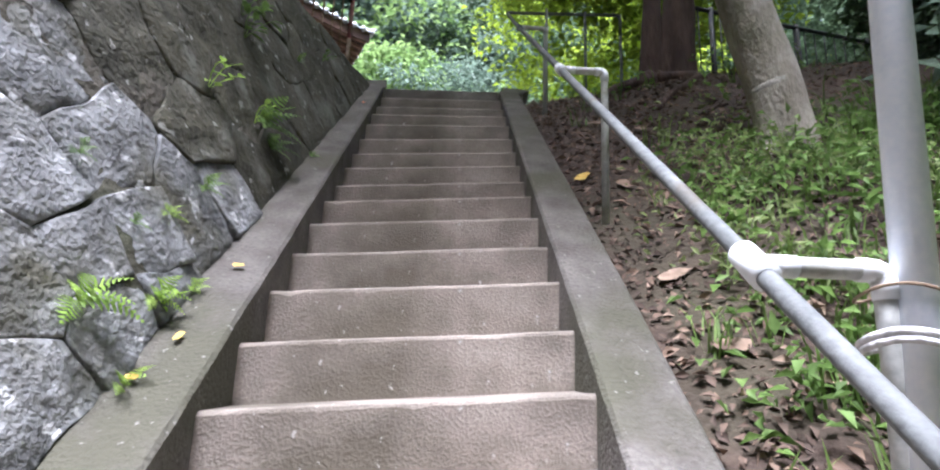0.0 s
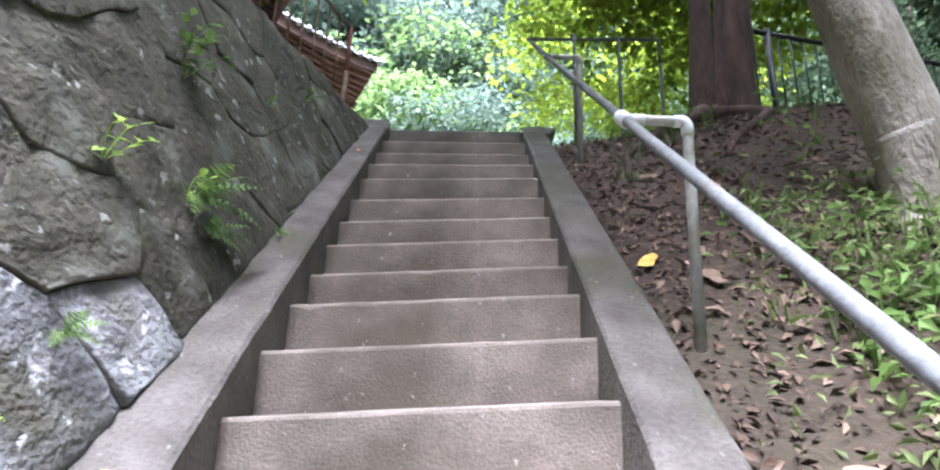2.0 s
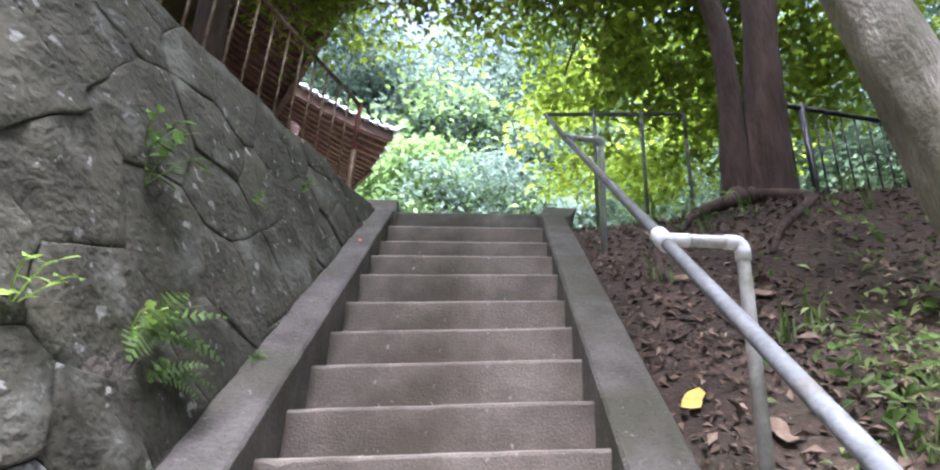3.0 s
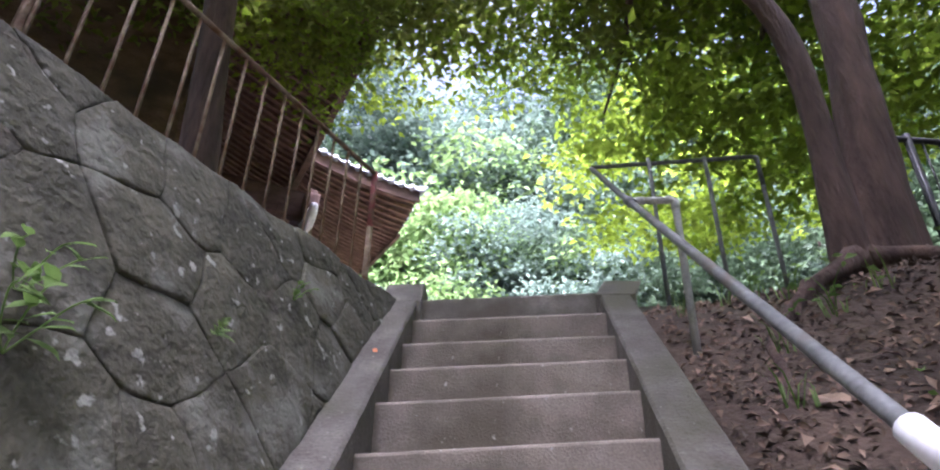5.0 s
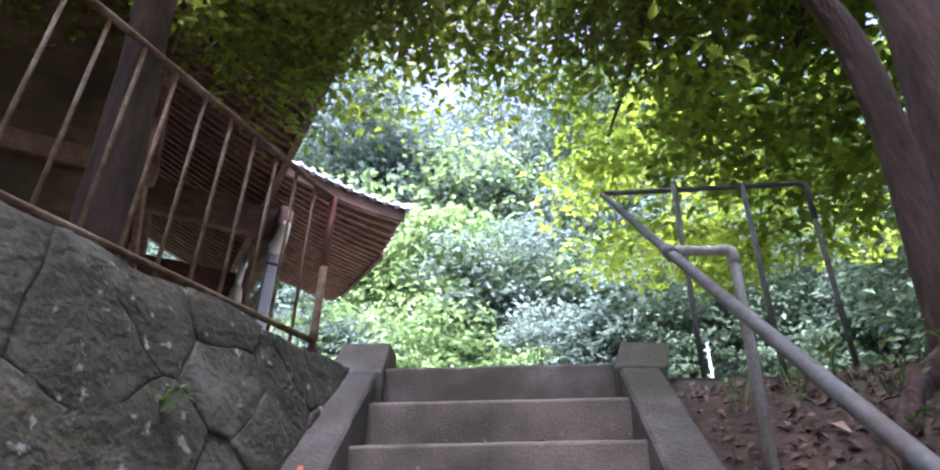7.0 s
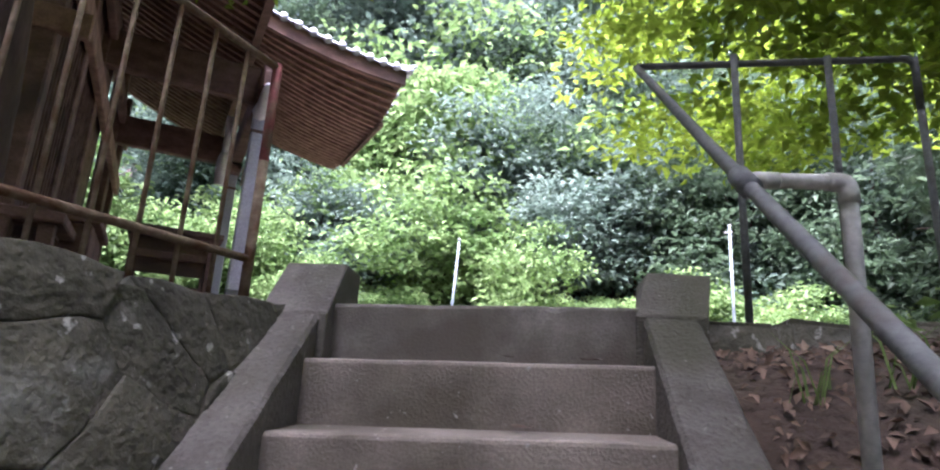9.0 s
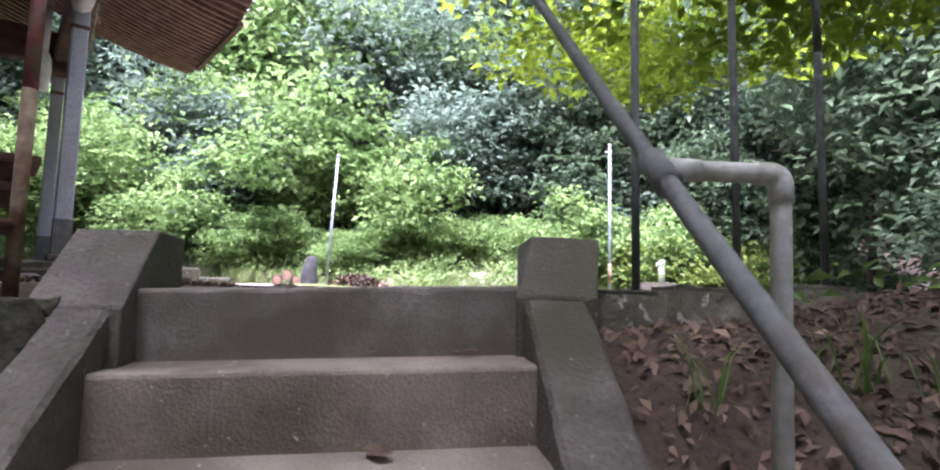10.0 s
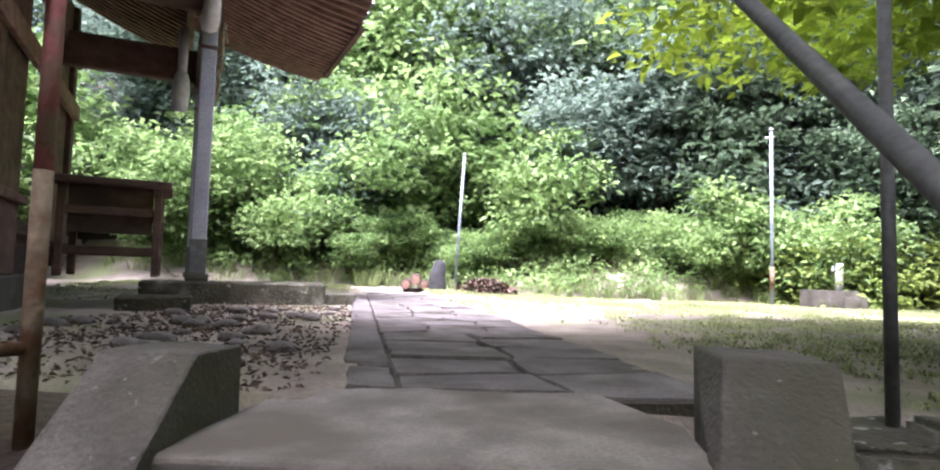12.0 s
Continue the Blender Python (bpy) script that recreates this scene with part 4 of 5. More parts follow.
def bell_rope():
    p = shrine_at(-1.95, 1.45, 0)
    rope = empty("bell_rope", p + Vector((0, 0, 2.22)), "thick pale bell rope with a tasselled end hanging under the porch", "rope")
    under(part("cord", tube([p + Vector((0, 0, z)) for z in (3.2, 2.8, 2.63)], [0.06, 0.055, 0.05], 10, 0.1), CLOTH, soft=True), rope)
    under(part("tassel", tube([p + Vector((0, 0, z)) for z in (2.65, 2.58, 2.43, 2.2)], [0.06, 0.085, 0.1, 0.085], 12, 0.15), CLOTH, soft=True), rope)


bell_rope()


def straw_rope():
    rope = empty("straw_rope", shrine_at(-1.66, 1.65, 2.6), "twisted straw rope with a hanging fringe under the porch beam", "rope")
    straw = material("dry straw", (0.2, 0.16, 0.1), (0.38, 0.32, 0.22), 12, 0.95, 0.4, 90)
    run = [shrine_at(-1.56, 0.35 + 2.6 * t, 2.93 - 0.16 * math.sin(math.pi * t)) for t in np.linspace(0, 1, 14)]
    under(part("rope", tube(run, [0.025 + 0.02 * math.sin(math.pi * i / 13) for i in range(14)], 9, 0.2), straw, soft=True), rope)
    rs = random.Random(2)
    for k in range(24):
        t = (k + 0.5) / 24
        p = shrine_at(-1.56, 0.35 + 2.6 * t, 2.93 - 0.16 * math.sin(math.pi * t))
        q = p + Vector((rs.uniform(-0.03, 0.03), rs.uniform(-0.03, 0.03), -rs.uniform(0.16, 0.3)))
        under(part("fringe", tube([p, (p + q) / 2, q], [0.008, 0.012, 0.016], 5), straw, soft=True), rope)


straw_rope()

# porch stones
for n0, n1, u0, u1, z1, lab in [(-2.2, -0.45, 0.05, 0.5, 0.2, "long low stone kerb under the porch column"), (-0.4, -0.1, 0.05, 0.45, 0.1, "low broken end of the stone kerb"), (-2.3, -1.75, -0.95, -0.7, 0.1, "loose mossy stone block on the earth")]:
    bm = prism(n0, n1, u0, u1, -0.15, z1, 0.02)
    for v in bm.verts:
        v.co += Vector((noise.noise(v.co * 3), noise.noise(v.co * 3 + Vector((3, 0, 0))), noise.noise(v.co * 3 + Vector((0, 3, 0))))) * 0.02
    # STONE is darker than CURB, standing in for shade from the porch roof.
    tagged(part("kerb_stone", bm, STONE), lab, "stone", "stones by the porch")
tagged(part("stone_plinth", prism(-8.8, -3.0, -2.4, 0.1, -0.2, 0.24, 0.02), CURB), "pale stone plinth under the shrine hall", "plinth")


def offering_stand():
    """The open timber stand with a sloping board beside the porch."""
    st = empty("timber_stand", shrine_at(-2.6, -0.5, 0.24), "weathered open timber stand with a boarded top", "stand")
    n0, n1, u0, u1 = -2.75, -2.05, -0.55, 0.15
    for n in (n0, n1):
        for u in (u0, u1):
            under(part("leg", prism(n - 0.03, n + 0.03, u - 0.03, u + 0.03, 0.24, 1.0, 0.006), WOOD), st)
    for z in (0.42, 0.75):
        under(part("stretcher", prism(n0, n1, u0 - 0.02, u0 + 0.02, z, z + 0.07, 0.005), WOOD), st)
        under(part("stretcher", prism(n0, n1, u1 - 0.02, u1 + 0.02, z, z + 0.07, 0.005), WOOD), st)
        under(part("stretcher", prism(n1 - 0.02, n1 + 0.02, u0, u1, z, z + 0.07, 0.005), WOOD), st)
    under(part("back_board", prism(n0 + 0.04, n1 - 0.04, u0 + 0.03, u0 + 0.05, 0.6, 1.0, 0), WOOD), st)
    under(part("top_board", prism(n0 - 0.08, n1 + 0.1, u0 - 0.08, u1 + 0.08, 1.0, 1.06, 0.008), WOOD), st)
    box2 = empty("offering_box", shrine_at(-2.9, -1.3, 0.24), "dark timber offering box with a slatted top", "box")
    under(part("body", prism(-3.4, -3.0, -1.6, -0.7, 0.24, 0.78, 0.012), WOOD), box2)
    under(part("rim", prism(-3.45, -2.95, -1.65, -0.65, 0.78, 0.85, 0.008), WOOD), box2)


offering_stand()

# ---- court ----
PATH_AT, PATH_A = Vector((0.05, 0.5, 0)), radians(17.5)
PATH_V, PATH_W = Vector((-math.sin(PATH_A), math.cos(PATH_A), 0)), Vector((math.cos(PATH_A), math.sin(PATH_A), 0))


def paving():
    pave = mesh_object("pavement", [tuple(PATH_AT + PATH_W * w + PATH_V * v + Vector((0, 0, z))) for z in (-0.2, -0.032) for w, v in ((-0.36, 0.08), (0.8, 0.0), (0.8, 8.9), (-0.36, 8.9))],
                       [(3, 2, 1, 0), (4, 5, 6, 7), (0, 1, 5, 4), (1, 2, 6, 5), (2, 3, 7, 6), (3, 0, 4, 7)], JOINT)
    tagged(pave, "path of worn grey slabs with open joints leading to the wood", "pavement", kind="structure")
    rs = random.Random(3)
    seeds = []
    for j in range(26):
        v = 0.3 + j * 0.36
        n = rs.choice((2, 3))
        for k in range(n):
            seeds.append((-0.24 + (k + 0.5) * 1.06 / n + rs.uniform(-0.05, 0.05), v + rs.uniform(-0.07, 0.07)))
    polys = cells(seeds, 0.7, [(-1, 0, 0.2), (1, 0, 0.82), (-0.25, -0.968, -0.19), (0, 1, 8.9)])
    for j in range(9):
        polys.append([(-0.375, 0.74 + j * 0.9), (-0.2, 0.7 + j * 0.9), (-0.2, 1.6 + j * 0.9), (-0.375, 1.64 + j * 0.9)])
    polys.append([(-0.36, 0.3), (-0.2, 0.26), (-0.2, 0.69), (-0.36, 0.73)])
    for k, poly in enumerate(polys):
        poly = tidy(poly, 0.03) if poly else None
        if not poly or len(poly) < 3:
            continue
        cx, cy = sum(p[0] for p in poly) / len(poly), sum(p[1] for p in poly) / len(poly)
        ring = wobbly(poly, k, 0.016, 0.14)
        n = len(ring)
        top = rs.uniform(-0.008, 0.01)
        tx, ty = rs.uniform(-0.02, 0.02), rs.uniform(-0.02, 0.02)
        verts, faces = [], []
        for s_, z in ((0.955, -0.06), (0.955, -0.012), (0.93, 0.0), (0.5, 0.002)):
            for x, y in ring:
                px, py = cx + (x - cx) * s_, cy + (y - cy) * s_
                zz = z + (top + (px - cx) * tx + (py - cy) * ty + 0.004 * noise.noise(Vector((px * 5, py * 5, k))) if z > -0.05 else 0)
                verts.append(tuple(PATH_AT + PATH_W * px + PATH_V * py + Vector((0, 0, zz - 0.02 * (1 - ease(py, 1.0, 4.0))))))
        for l in range(3):
            for i in range(n):
                faces.append((l * n + i, l * n + (i + 1) % n, (l + 1) * n + (i + 1) % n, (l + 1) * n + i))
        faces.append(tuple(3 * n + i for i in range(n)))
        mesh_object("slab", verts, faces, SLAB, pave)


for x, y, h, lean, lab in [(3.76, 8.45, 2.74, 0.0, "thin galvanised pole on the court"), (-1.3, 9.25, 2.42, 0.13, "thin galvanised pole leaning at the slope's foot")]:
    z = ground_z(x, y)
    pole = empty("pole", (x, y, z), lab, "pole", "thin poles on the court")
    under(part("shaft", tube([(x, y, z - 0.3), (x + lean, y, z + h)], 0.025, 10), COURTPOLE, soft=True), pole)
    under(part("cap", tube([(x + lean, y, z + h - 0.002), (x + lean, y, z + h + 0.03)], [0.034, 0.03], 10), PALEPIPE, soft=True), pole)
    if x > 0:
        under(part("band", tube([(x, y, z + 0.25), (x, y, z + 0.6)], 0.033, 10, 0.1), RUST, soft=True), pole)
        under(part("bracket", tube([(x - 0.09, y, z + h - 0.12), (x + 0.05, y, z + h - 0.1)], 0.014, 8), PALEPIPE, soft=True), pole)

tap = empty("water_tap", (4.5, 8.2, -0.03), "white standpipe tap over a concrete basin", "tap")
basin = box((4.17, 7.95, -0.1), (4.77, 8.5, 0.24), 0.015)
under(part("basin", basin, CURB), tap)
under(part("drain_block", box((4.53, 7.88, -0.1), (4.85, 8.0, 0.16), 0.012), CURB), tap)
under(part("standpipe", tube([(4.63, 8.25, 0.2), (4.63, 8.25, 0.64)], 0.055, 12), WHITE, soft=True), tap)
under(part("spout", tube(rounded([(4.63, 8.25, 0.58), (4.53, 8.2, 0.6), (4.51, 8.19, 0.52)], 0.03), 0.016, 8), WHITE, soft=True), tap)

# ---- bank and court details ----
black_fence = empty("metal_fence", (2.4, 0.1, -0.05), "black painted metal fence panel behind the tree", "fence")
BLACK = material("black painted steel", (0.012, 0.012, 0.014), (0.03, 0.03, 0.033), 9, 0.5, 0.1, 50, metal=0.2)
fa, fb = Vector((2.35, 0.02, 0)), Vector((4.6, 0.45, 0))
for z in (1.1, 0.25):
    under(part("rail", tube([fa + Vector((0, 0, z)), fb + Vector((0, 0, z))], 0.022, 10), BLACK, soft=True), black_fence)
for k in range(18):
    p = fa.lerp(fb, (k + 0.5) / 18)
    under(part("bar", tube([p + Vector((0, 0, 0.25)), p + Vector((0, 0, 1.1))], 0.008, 6), BLACK, soft=True), black_fence)
for t in (0.15, 0.6, 1.0):
    p = fa.lerp(fb, t)
    under(part("post", tube([p + Vector((0, 0, -0.3)), p + Vector((0, 0, 1.14))], 0.026, 10), BLACK, soft=True), black_fence)

for i in range(8):
    x0 = 0.79 + i * 0.34
    w = 0.3 + 0.03 * ((i * 37) % 3)
    bm = box((x0, 0.2 + 0.02 * (i % 2), -0.45), (x0 + w, 0.5, 0.0 + 0.012 * (i % 3)), 0.02)
    bmesh.ops.subdivide_edges(bm, edges=bm.edges[:], cuts=1)
    for v in bm.verts:
        v.co += Vector((noise.noise(v.co * 6), noise.noise(v.co * 6 + Vector((4, 0, 0))), noise.noise(v.co * 6 + Vector((0, 4, 0))))) * 0.022
    tagged(part("edging_stone", bm, STONE, soft=True), "mossy rough stone edging the court above the bank", "stone", "stones edging the court")

# bindings on the steel pole
for z, r, mat, name in ((-2.51, 0.003, RUST, "wire"), (-2.585, 0.007, CLOTH, "rope"), (-2.598, 0.007, CLOTH, "rope")):
    loop = [(0.868 + 0.06 * math.cos(a), -4.13 + 0.075 * math.sin(a), z + 0.008 * math.sin(a * 2)) for a in np.linspace(0, 2 * math.pi, 25)]
    under(part(name, tube(loop, r, 7), mat, soft=True), steel_pole)


def scatter(n, rng, lo, hi, density):
    out = []
    while len(out) < n:
        x, y = rng.uniform(lo[0], hi[0]), rng.uniform(lo[1], hi[1])
        if rng.random() < density(x, y):
            out.append((x, y, ground_z(x, y)))
    return np.array(out)


def litter_density(x, y):
    if y < 0.2:
        return (0.9 if x < 2.2 else 0.4) * (0.35 + 0.9 * max(0, 0.5 + noise.noise(Vector((x * 2, y * 2, 1)))))
    return 0


rng = np.random.default_rng(5)
c = scatter(15000, rng, (0.76, -6.0), (3.2, 0.2), litter_density)
c[:, 2] += 0.01
v, f = leaf_cloud(c, 1, 0.04, (0.012, 0.012, 0.004), rng, flat=0.34, shape=0.5, up=(-0.25, -0.78, 1))
tagged(cloud_object("leaf_litter", v, f, LITTER), "brown fallen leaves strewn over the bank", "leaf litter", kind="stuff")
c = scatter(1000, rng, (0.78, -5.5), (2.6, 0.1), lambda x, y: litter_density(x, y) * (1 - 0.85 * ease(y, -2.0, -1.0)))
c[:, 2] += 0.016
v, f = leaf_cloud(c, 1, 0.06, (0.01, 0.01, 0.004), rng, flat=0.45, shape=0.5, up=(-0.25, -0.78, 1))
tagged(cloud_object("leaf_litter", v, f, PALELITTER), "large pale curled leaves lying over the bank", "leaf litter", kind="stuff")
c = scatter(3400, rng, (-2.8, 0.5), (-0.45, 4.6), lambda x, y: 0.25 + 0.7 * max(0, noise.noise(Vector((x * 1.5, y * 1.5, 7)))) if x < -0.45 - 0.27 * (y - 0.5) else 0)
c[:, 2] += 0.012
v, f = leaf_cloud(c, 1, 0.034, (0.01, 0.01, 0.004), rng, flat=0.4, shape=0.5)
tagged(cloud_object("leaf_litter", v, f, LITTER), "dry leaves strewn on the pale earth", "leaf litter", kind="stuff")
c = scatter(420, rng, (-1.2, 8.3), (-0.1, 9.2), lambda x, y: max(0, 1 - ((x + 0.65) / 0.5) ** 2 - ((y - 8.7) / 0.4) ** 2))
c[:, 2] += 0.2 * np.maximum(0, 1 - ((c[:, 0] + 0.65) / 0.5) ** 2 - ((c[:, 1] - 8.7) / 0.4) ** 2)
v, f = leaf_cloud(c, 2, 0.1, (0.02, 0.02, 0.015), rng, flat=0.4, shape=0.5)
tagged(cloud_object("leaf_heap", v, f, LITTER), "low heap of raked dry leaves", "leaf heap", kind="stuff")


def weed_density(x, y):
    near = 1 - ease(x, 0.95, 1.35)
    low = ease(-y, 1.75 + 0.35 * near, 2.6 + 0.5 * near) * (1 - 0.55 * near)
    return low * clamp(0.55 + 1.6 * noise.noise(Vector((x * 1.6, y * 1.6, 4))), 0, 1) + (0.012 if x > 1.2 else 0)


c = scatter(1600, rng, (0.85, -6.2), (3.6, 0.1), weed_density)
c[:, 2] += rng.uniform(0.02, 0.16, len(c))
v, f = leaf_cloud(c, 7, 0.055, (0.05, 0.05, 0.03), rng, flat=0.5, shape=0.5)
tagged(cloud_object("undergrowth", v, f, FERN), "low leafy weeds growing on the bank", "undergrowth", kind="stuff")


c = scatter(1500, rng, (0.9, -6.2), (3.6, -0.6), lambda x, y: weed_density(x + 3, y) if x > 1.0 else 0.3 * weed_density(x + 3, y))
c[:, 2] += rng.uniform(0.02, 0.24, len(c))
v, f = leaf_cloud(c, 8, 0.04, (0.045, 0.045, 0.04), rng, flat=0.8, shape=0.4)
tagged(cloud_object("undergrowth", v, f, WEED), "pale tangled weeds on the grassy bank", "undergrowth", kind="stuff")


def blades(points, n, length, rng, lean=0.5):
    m = len(points) * n
    p = np.repeat(points, n, axis=0) + rng.normal(size=(m, 3)) * np.array((0.03, 0.03, 0))
    a = rng.uniform(0, 2 * np.pi, m)
    d = np.stack([np.cos(a), np.sin(a), np.zeros(m)], 1)
    s_ = np.stack([-np.sin(a), np.cos(a), np.zeros(m)], 1)
    ln = length * rng.uniform(0.5, 1.4, m)[:, None]
    up = np.array((0, 0, 1.0))
    mid = p + up * ln * 0.6 + d * ln * lean * 0.35
    tip = p + up * ln * 0.85 + d * ln * lean
    w = 0.0045
    v = np.stack([p - s_ * w, p + s_ * w, mid - s_ * w * 0.8, mid + s_ * w * 0.8, tip], 1).reshape(-1, 3)
    i = np.arange(m) * 5
    f = np.concatenate([np.stack([i, i + 1, i + 3], 1), np.stack([i, i + 3, i + 2], 1), np.stack([i + 2, i + 3, i + 4], 1)])
    return v, f


c = scatter(620, rng, (0.85, -6.2), (3.4, 0.1), lambda x, y: weed_density(x, y) * 0.8 + 0.006)
v, f = blades(c, 9, 0.17, rng)
tagged(cloud_object("grass", v, f, GRASS), "thin grass tufts on the bank", "grass", kind="stuff")
c = scatter(15000, rng, (-7, 0.6), (10, 10.6), lambda x, y: clamp(0.55 + noise.noise(Vector((x * 0.8, y * 0.8, 2))), 0, 1) * max(ease(y + 0.12 * x, 3.2, 8.6), 0.4 * ease(x, 0.9, 2.2)) if not (abs((x - 0.05) * math.cos(PATH_A) + (y - 0.5) * math.sin(PATH_A) - 0.15) < 0.62) else 0)
v, f = blades(c, 7, 0.03, rng, 1.4)
tagged(cloud_object("grass", v, f, DRYGRASS), "short grass spreading over the court", "grass", kind="stuff")
c = scatter(7000, rng, (0.8, 0.6), (6.5, 8.2), lambda x, y: clamp(0.35 + 1.3 * noise.noise(Vector((x * 1.1, y * 1.1, 6))), 0, 1) * ease(x + 0.25 * y, 1.0, 2.2))
v, f = blades(c, 6, 0.022, rng, 1.6)
tagged(cloud_object("grass", v, f, DRYGRASS), "thin trampled grass on the court's edge", "grass", kind="stuff")
c = scatter(1600, rng, (-8, 9.0), (9, 11.4), lambda x, y: clamp(0.5 + 1.2 * noise.noise(Vector((x, y, 3))), 0.1, 1))
v, f = blades(c, 9, 0.3, rng, 0.7)
tagged(cloud_object("grass", v, f, WEED), "long pale grass on the sunny foot of the slope", "grass", kind="stuff")
c = scatter(1100, rng, (-8, 9.3), (9, 11.6), lambda x, y: clamp(0.45 + 1.4 * noise.noise(Vector((x * 0.9, y * 0.9, 9))), 0, 1))
c[:, 2] += rng.uniform(0.05, 0.4, len(c))
v, f = leaf_cloud(c, 13, 0.1, (0.13, 0.13, 0.06), rng, flat=0.6, shape=0.5)
tagged(cloud_object("undergrowth", v, f, LEAF_BRIGHT), "rank broad-leaved weeds along the slope's foot", "undergrowth", kind="stuff")


# fallen leaves that lie singly
def fallen_leaf(place, size, mat, seed, label):
    rs = random.Random(seed)
    n = 11
    a0 = rs.uniform(0, 6.28)
    verts = [(0, 0, 0.012)]
    for k in range(n):
        a = a0 + 2 * math.pi * k / n
        r = size * (0.42 + 0.58 * abs(math.cos(a - a0)) ** 2.5) * rs.uniform(0.75, 1.1)
        verts.append((r * math.cos(a), r * math.sin(a), 0.012 + size * 0.35 * rs.uniform(-0.05, 0.35)))
    ob = mesh_object("fallen_leaf", verts, [(0, 1 + k, 1 + (k + 1) % n) for k in range(n)], mat)
    ob.location = place
    tagged(ob, label, "leaf", "single fallen leaves")
    return ob


fallen_leaf((0.84, -2.0, ground_z(0.84, -2.0) + 0.012), 0.075, YELLOWLEAF, 1, "broad yellow fallen leaf on the bare earth").rotation_euler = (radians(37), radians(-12), 0)
for k, (x, y, s_) in enumerate([(0.95, -2.95, 0.075), (0.98, -3.3, 0.07), (1.25, -2.9, 0.06), (1.02, -2.2, 0.07), (0.9, -0.35, 0.04), (1.1, -1.3, 0.07), (1.35, -1.55, 0.06), (1.2, -3.5, 0.09)]):
    fallen_leaf((x, y, ground_z(x, y) + 0.012), s_, PALELITTER, 10 + k, "large curled brown leaf lying on the bank").rotation_euler = (radians(37), radians(-12), 0)
for k, (x, y, z, s_) in enumerate([(-0.22, -3.06, -2.6, 0.035), (-0.05, -3.05, -2.59, 0.04), (0.48, -3.05, -2.57, 0.03), (-0.06, -2.82, -2.385, 0.04), (0.1, -0.1, -0.205, 0.03), (0.37, -0.09, -0.2, 0.045), (0.15, -0.33, -0.41, 0.05)]):
    fallen_leaf((x, y, z), s_, YELLOWLEAF if k < 4 else LITTER, 30 + k, "small yellowed leaf lying on a stair tread" if k < 4 else "curled dry leaf lying on a stair tread")
for k, (y, x) in enumerate([(-2.95, -0.64), (-3.3, -0.66), (-3.45, -0.7)]):
    fallen_leaf((x, y, slope(y) + 0.075), 0.026, YELLOWLEAF, 50 + k, "yellow leaf lying on the stair curb").rotation_euler = (radians(38), 0, 0)


fallen_leaf((-0.605, -0.775, slope(-0.775) + 0.078), 0.024, REDLEAF, 60, "small orange-red leaf lying on the stair curb").rotation_euler = (radians(38), 0, 0)


# ferns and weeds in the wall's joints
def fern(y, z, size, n, seed, mat, label, out=0.02):
    rs = random.Random(seed)
    base = on_wall(y, z, out)
    ob = empty("fern", base, label, "fern", "ferns in the wall joints")
    up = Vector((0, 0, 1))
    along = WALL_N.cross(up).normalized()
    for k in range(n):
        a = -1.9 + 3.8 * (k + 0.5) / n + rs.uniform(-0.25, 0.25)
        ln = size * rs.uniform(0.75, 1.2)
        head = (WALL_N * 0.75 + along * math.sin(a) + up * math.cos(a) * 0.9).normalized()
        verts, faces = [], []
        m = 10
        p = Vector(base)
        d = head.copy()
        for i in range(m + 1):
            t = i / m
            face = (WALL_N + up * 0.6 + d * 0.1).normalized()
            across = d.cross(face).normalized()
            wide = ln * 0.27 * math.sin(math.pi * (0.15 + 0.85 * t)) * (1.1 - 0.5 * t)
            for sg in (-1, 1):
                q = p + across * wide * sg + d * wide * 0.45 - face * wide * 0.15
                j = len(verts)
                verts += [tuple(p - d * ln * 0.01), tuple(p + d * ln * 0.055), tuple(q), tuple((p + q) / 2 + d * ln * 0.05)]
                faces += [(j, j + 1, j + 3), (j + 1, j + 2, j + 3), (j, j + 3, j + 2)]
            p = p + d * (ln / m)
            d = (d - up * 0.13).normalized()
        under(mesh_object("frond", verts, faces, mat), ob)


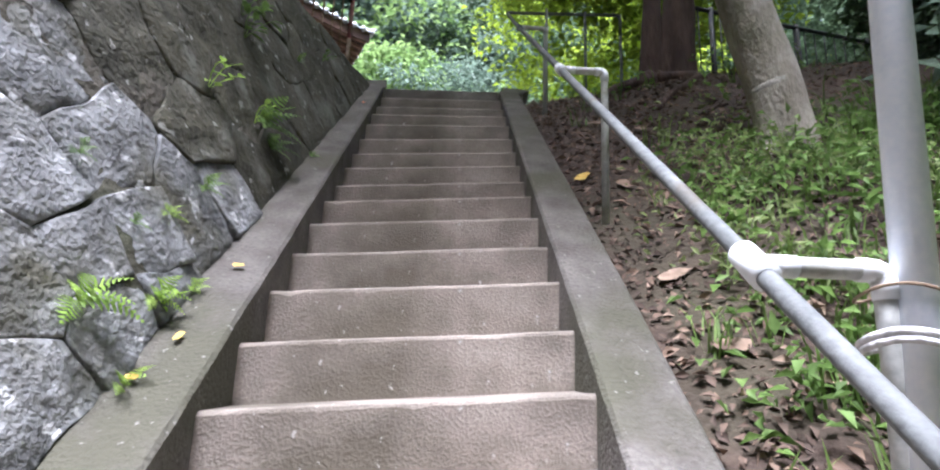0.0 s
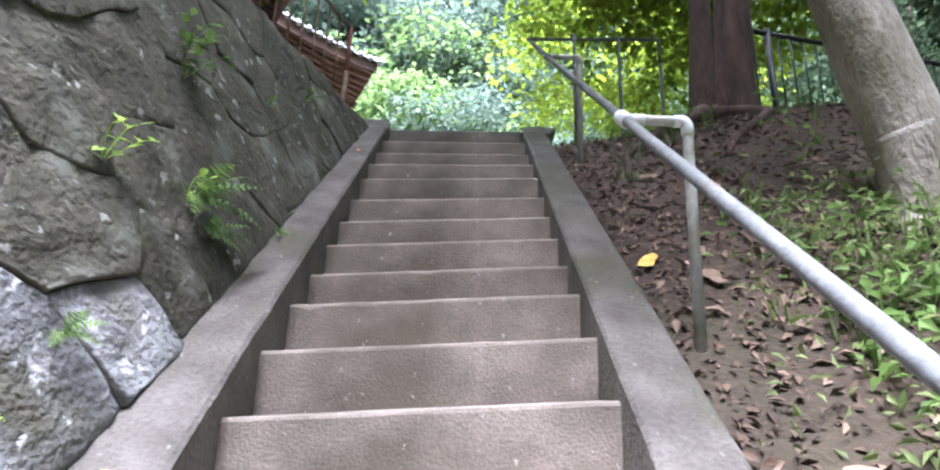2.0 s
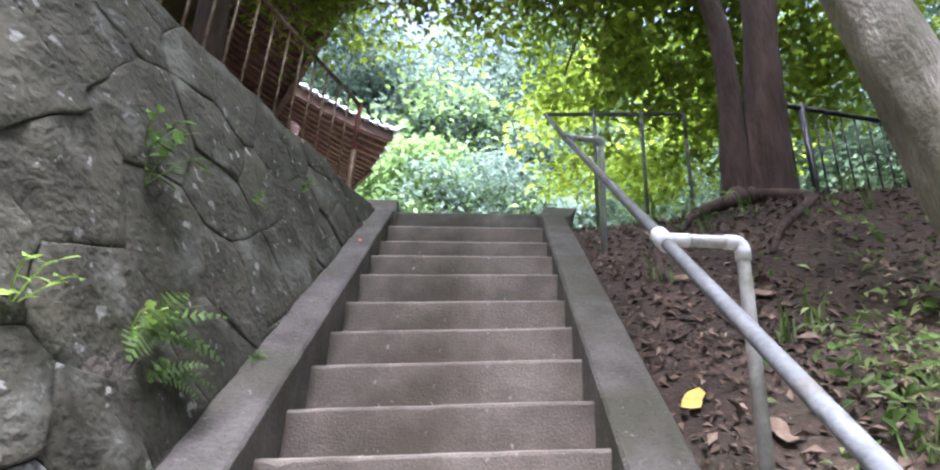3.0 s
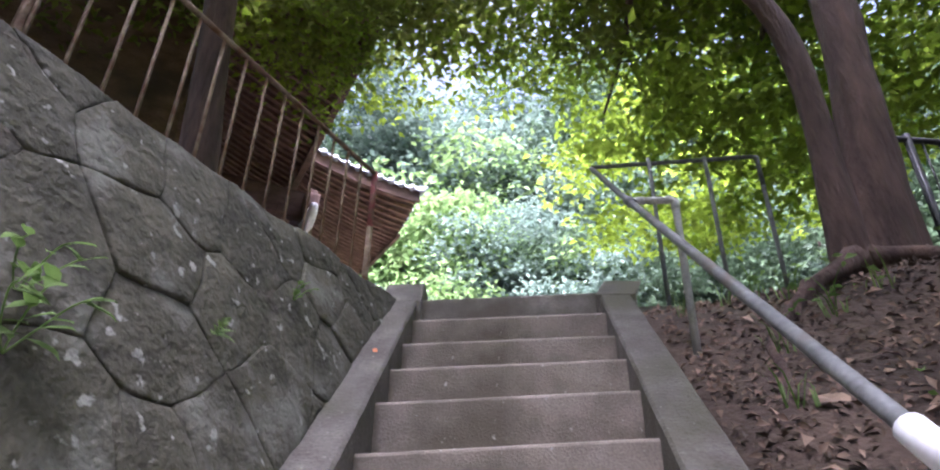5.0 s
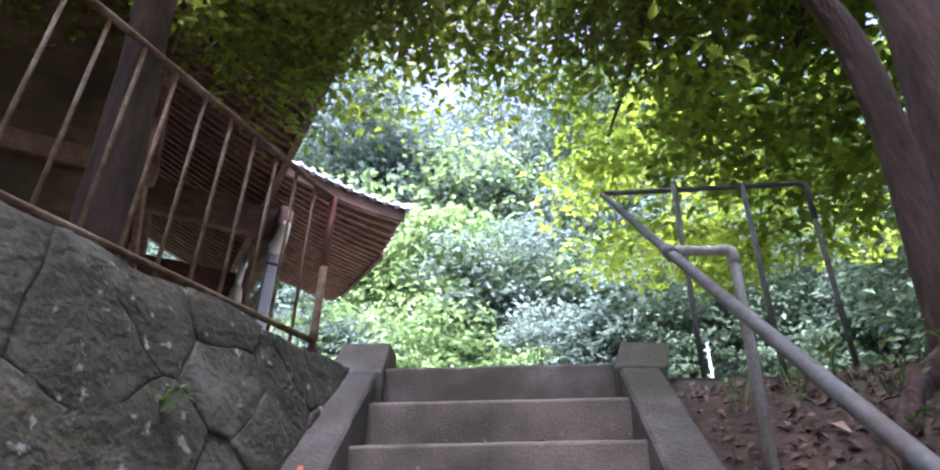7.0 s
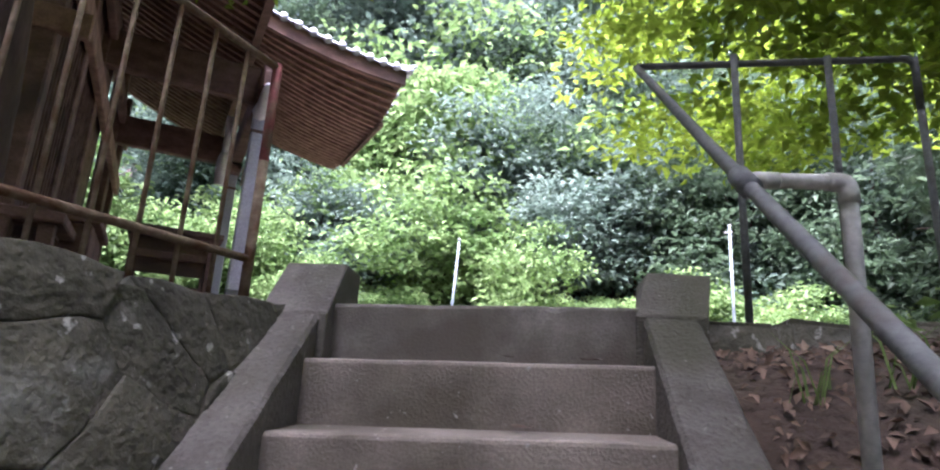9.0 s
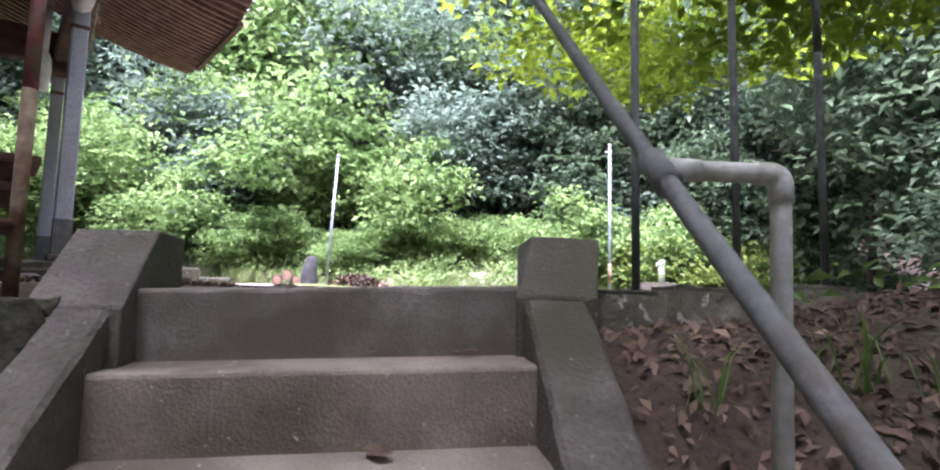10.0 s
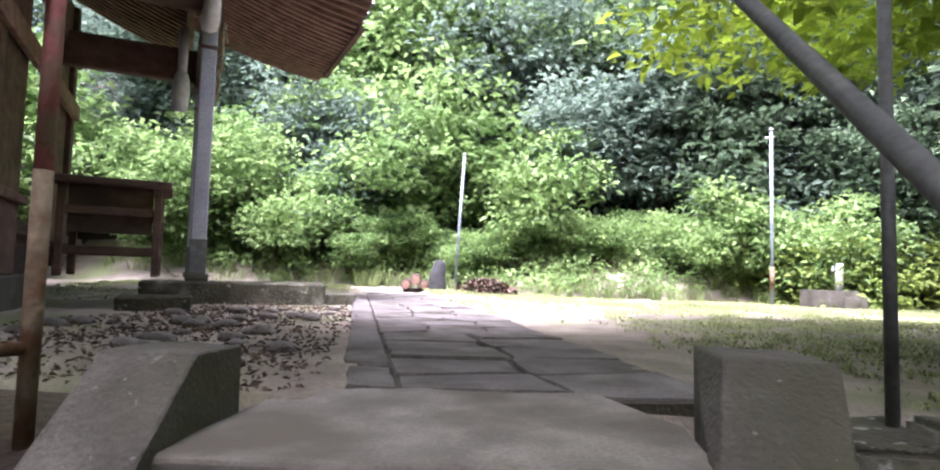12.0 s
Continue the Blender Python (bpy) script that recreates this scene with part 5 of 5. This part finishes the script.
def sprig(y, z, size, n, seed, mat, label):
    """A rooted sprig: arching stems with broad pointed leaves."""
    rs = random.Random(seed)
    base = on_wall(y, z, 0.005)
    ob = empty("sprig", base, label, "plant", "sprigs in the wall joints")
    up = Vector((0, 0, 1))
    along = WALL_N.cross(up).normalized()
    for k in range(3):
        a = -0.8 + 0.8 * k + rs.uniform(-0.2, 0.2)
        head = (WALL_N * 0.6 + along * math.sin(a) + up * 0.9).normalized()
        run = bend([base, base + head * size * 0.45, base + head * size * 0.8 + WALL_N * size * 0.15, base + head * size * 0.9 + WALL_N * size * 0.35 - up * size * 0.1], 3)
        under(part("stem", tube(run, 0.0022, 5), mat, soft=True), ob)
        for j in range(n):
            p = run[2 + int((len(run) - 3) * j / max(1, n - 1))]
            d = (along * rs.uniform(-1, 1) + WALL_N * rs.uniform(0.3, 0.8) + up * rs.uniform(-0.5, 0.4)).normalized()
            face = (WALL_N * 0.6 + up).normalized()
            w = d.cross(face).normalized()
            ln = size * rs.uniform(0.32, 0.5)
            verts, faces = [tuple(p)], []
            for t, wide in ((0.25, 0.24), (0.55, 0.27), (0.8, 0.15)):
                c = p + d * ln * t - face * ln * 0.15 * t * t
                verts += [tuple(c - w * ln * wide + face * ln * 0.05), tuple(c), tuple(c + w * ln * wide + face * ln * 0.05)]
            verts.append(tuple(p + d * ln - face * ln * 0.2))
            faces = [(0, 2, 1), (0, 3, 2), (1, 2, 5, 4), (2, 3, 6, 5), (4, 5, 8, 7), (5, 6, 9, 8), (7, 8, 10), (8, 9, 10)]
            under(mesh_object("leaf", verts, faces, mat), ob)


for k, (y, z, size, n, mat) in enumerate([(-2.3, -0.98, 0.17, 6, FERN), (-2.28, -0.84, 0.14, 5, FERN), (-2.73, -1.5, 0.13, 4, FRESHFERN), (-1.22, -0.47, 0.08, 4, FERN), (-3.25, -2.5, 0.08, 4, FRESHFERN), (-2.4, -1.5, 0.1, 4, FRESHFERN)]):
    sprig(y, z, size, n, 70 + k, mat, "broad-leaved green sprig growing from a wall joint")

FERNS = [(-3.53, -2.52, 0.13, 5), (-3.44, -2.73, 0.1, 4), (-2.34, -1.48, 0.17, 7), (-3.27, -2.47, 0.09, 5), (-3.46, -2.09, 0.06, 3),
         (-2.92, -2.01, 0.07, 4), (-3.15, -2.18, 0.06, 4), (-3.1, -2.42, 0.07, 4), (-1.88, -1.46, 0.07, 4), (-2.33, -1.6, 0.12, 5), (-1.7, -0.76, 0.06, 4), (-3.3, -2.25, 0.05, 3), (-4.1, -2.9, 0.12, 5)]
for k, (y, z, size, n) in enumerate(FERNS):
    fern(y, z, size * 1.25, n + 1, k, FRESHFERN if k in (0, 1, 3, 6, 7, 12) else FERN, "small bright green fern sprouting from a wall joint")

# dark shrubs behind the pale tree, more weeds beyond the bank
extra = []
for kind, x, y, s_ in [(2, 3.3, -2.6, 0.5), (2, 3.9, -1.2, 0.6), (2, 3.4, -4.0, 0.6), (1, 4.4, -2.4, 0.9), (2, 4.9, -0.2, 0.6), (2, 5.2, -4.4, 1.1), (2, 4.2, -5.6, 0.9), (2, 5.6, 2.2, 0.7), (3, 5.3, 8.9, 1.0), (3, 6.5, 8.5, 0.8), (3, 4.3, 10.0, 0.8), (2, 6.1, 9.8, 1.1), (0, -6.2, 9.9, 0.9), (0, -7.4, 10.2, 1.0), (0, -8.6, 10.4, 1.1), (0, -5.0, 10.0, 0.8), (2, 6.8, 3.4, 0.9)]:
    m = pose(x, y, ground_z(x, y) - 0.05, 0, 0, 77 * x)
    if kind == 3 and not extra:
        ob = shrubs[3]
        ob.matrix_basis = m
        extra.append(ob)
    else:
        ob = copy_thing(shrubs[kind], m)
    ob.scale = (s_, s_, s_)
    tagged(ob, group="shrubs near the court")

# stones and logs by the slope's foot
bm = tube(bend([(-1.5, 8.6, 0.0), (-1.5, 8.6, 0.25), (-1.47, 8.62, 0.45), (-1.46, 8.62, 0.56)], 3), [0.15, 0.15, 0.15, 0.14, 0.13, 0.12, 0.11, 0.1, 0.08, 0.05], 10, 0.3, 4)
tagged(part("standing_stone", bm, material("near-black stone", (0.015, 0.015, 0.016), (0.05, 0.05, 0.052), 9, 0.9, 0.5, 50), soft=True), "small dark upright stone at the slope's foot", "stone")
for k, (x, y, z, r) in enumerate([(-1.85, 8.55, 0.22, 0.09), (-2.02, 8.6, 0.14, 0.08), (-1.72, 8.65, 0.14, 0.07)]):
    log = empty("log", (x, y, z - r), "short cut log lying at the slope's foot", "log", "cut logs")
    under(part("bark", tube([(x, y, z), (x - 0.1, y + 0.5, z + 0.02)], r, 12, 0.1, k), BARK, soft=True), log)
    under(part("cut_face", tube([(x + 0.001, y - 0.004, z), (x, y + 0.002, z)], r * 0.88, 12), RAFTER, "pale sawn end"), log)
rs = random.Random(12)
for k in range(60):
    x, y = rs.uniform(-2.6, -0.55), rs.uniform(1.2, 4.2)
    if x > -0.55 - 0.28 * (y - 0.5):
        continue
    r = rs.uniform(0.03, 0.09)
    bm = bmesh.new()
    bmesh.ops.create_icosphere(bm, subdivisions=2, radius=r)
    for v in bm.verts:
        v.co *= 1 + 0.35 * noise.noise(v.co * (2.2 / r) * 0.5 + Vector((k, 0, 0)))
        v.co.z *= 0.45
    ob = part("stone", bm, SLAB, soft=False)
    ob.location = (x, y, ground_z(x, y) + r * 0.15)
    tagged(ob, "small flat stone lying on the pale earth", "stone", "loose stones on the earth")

retaining_wall()
paving()
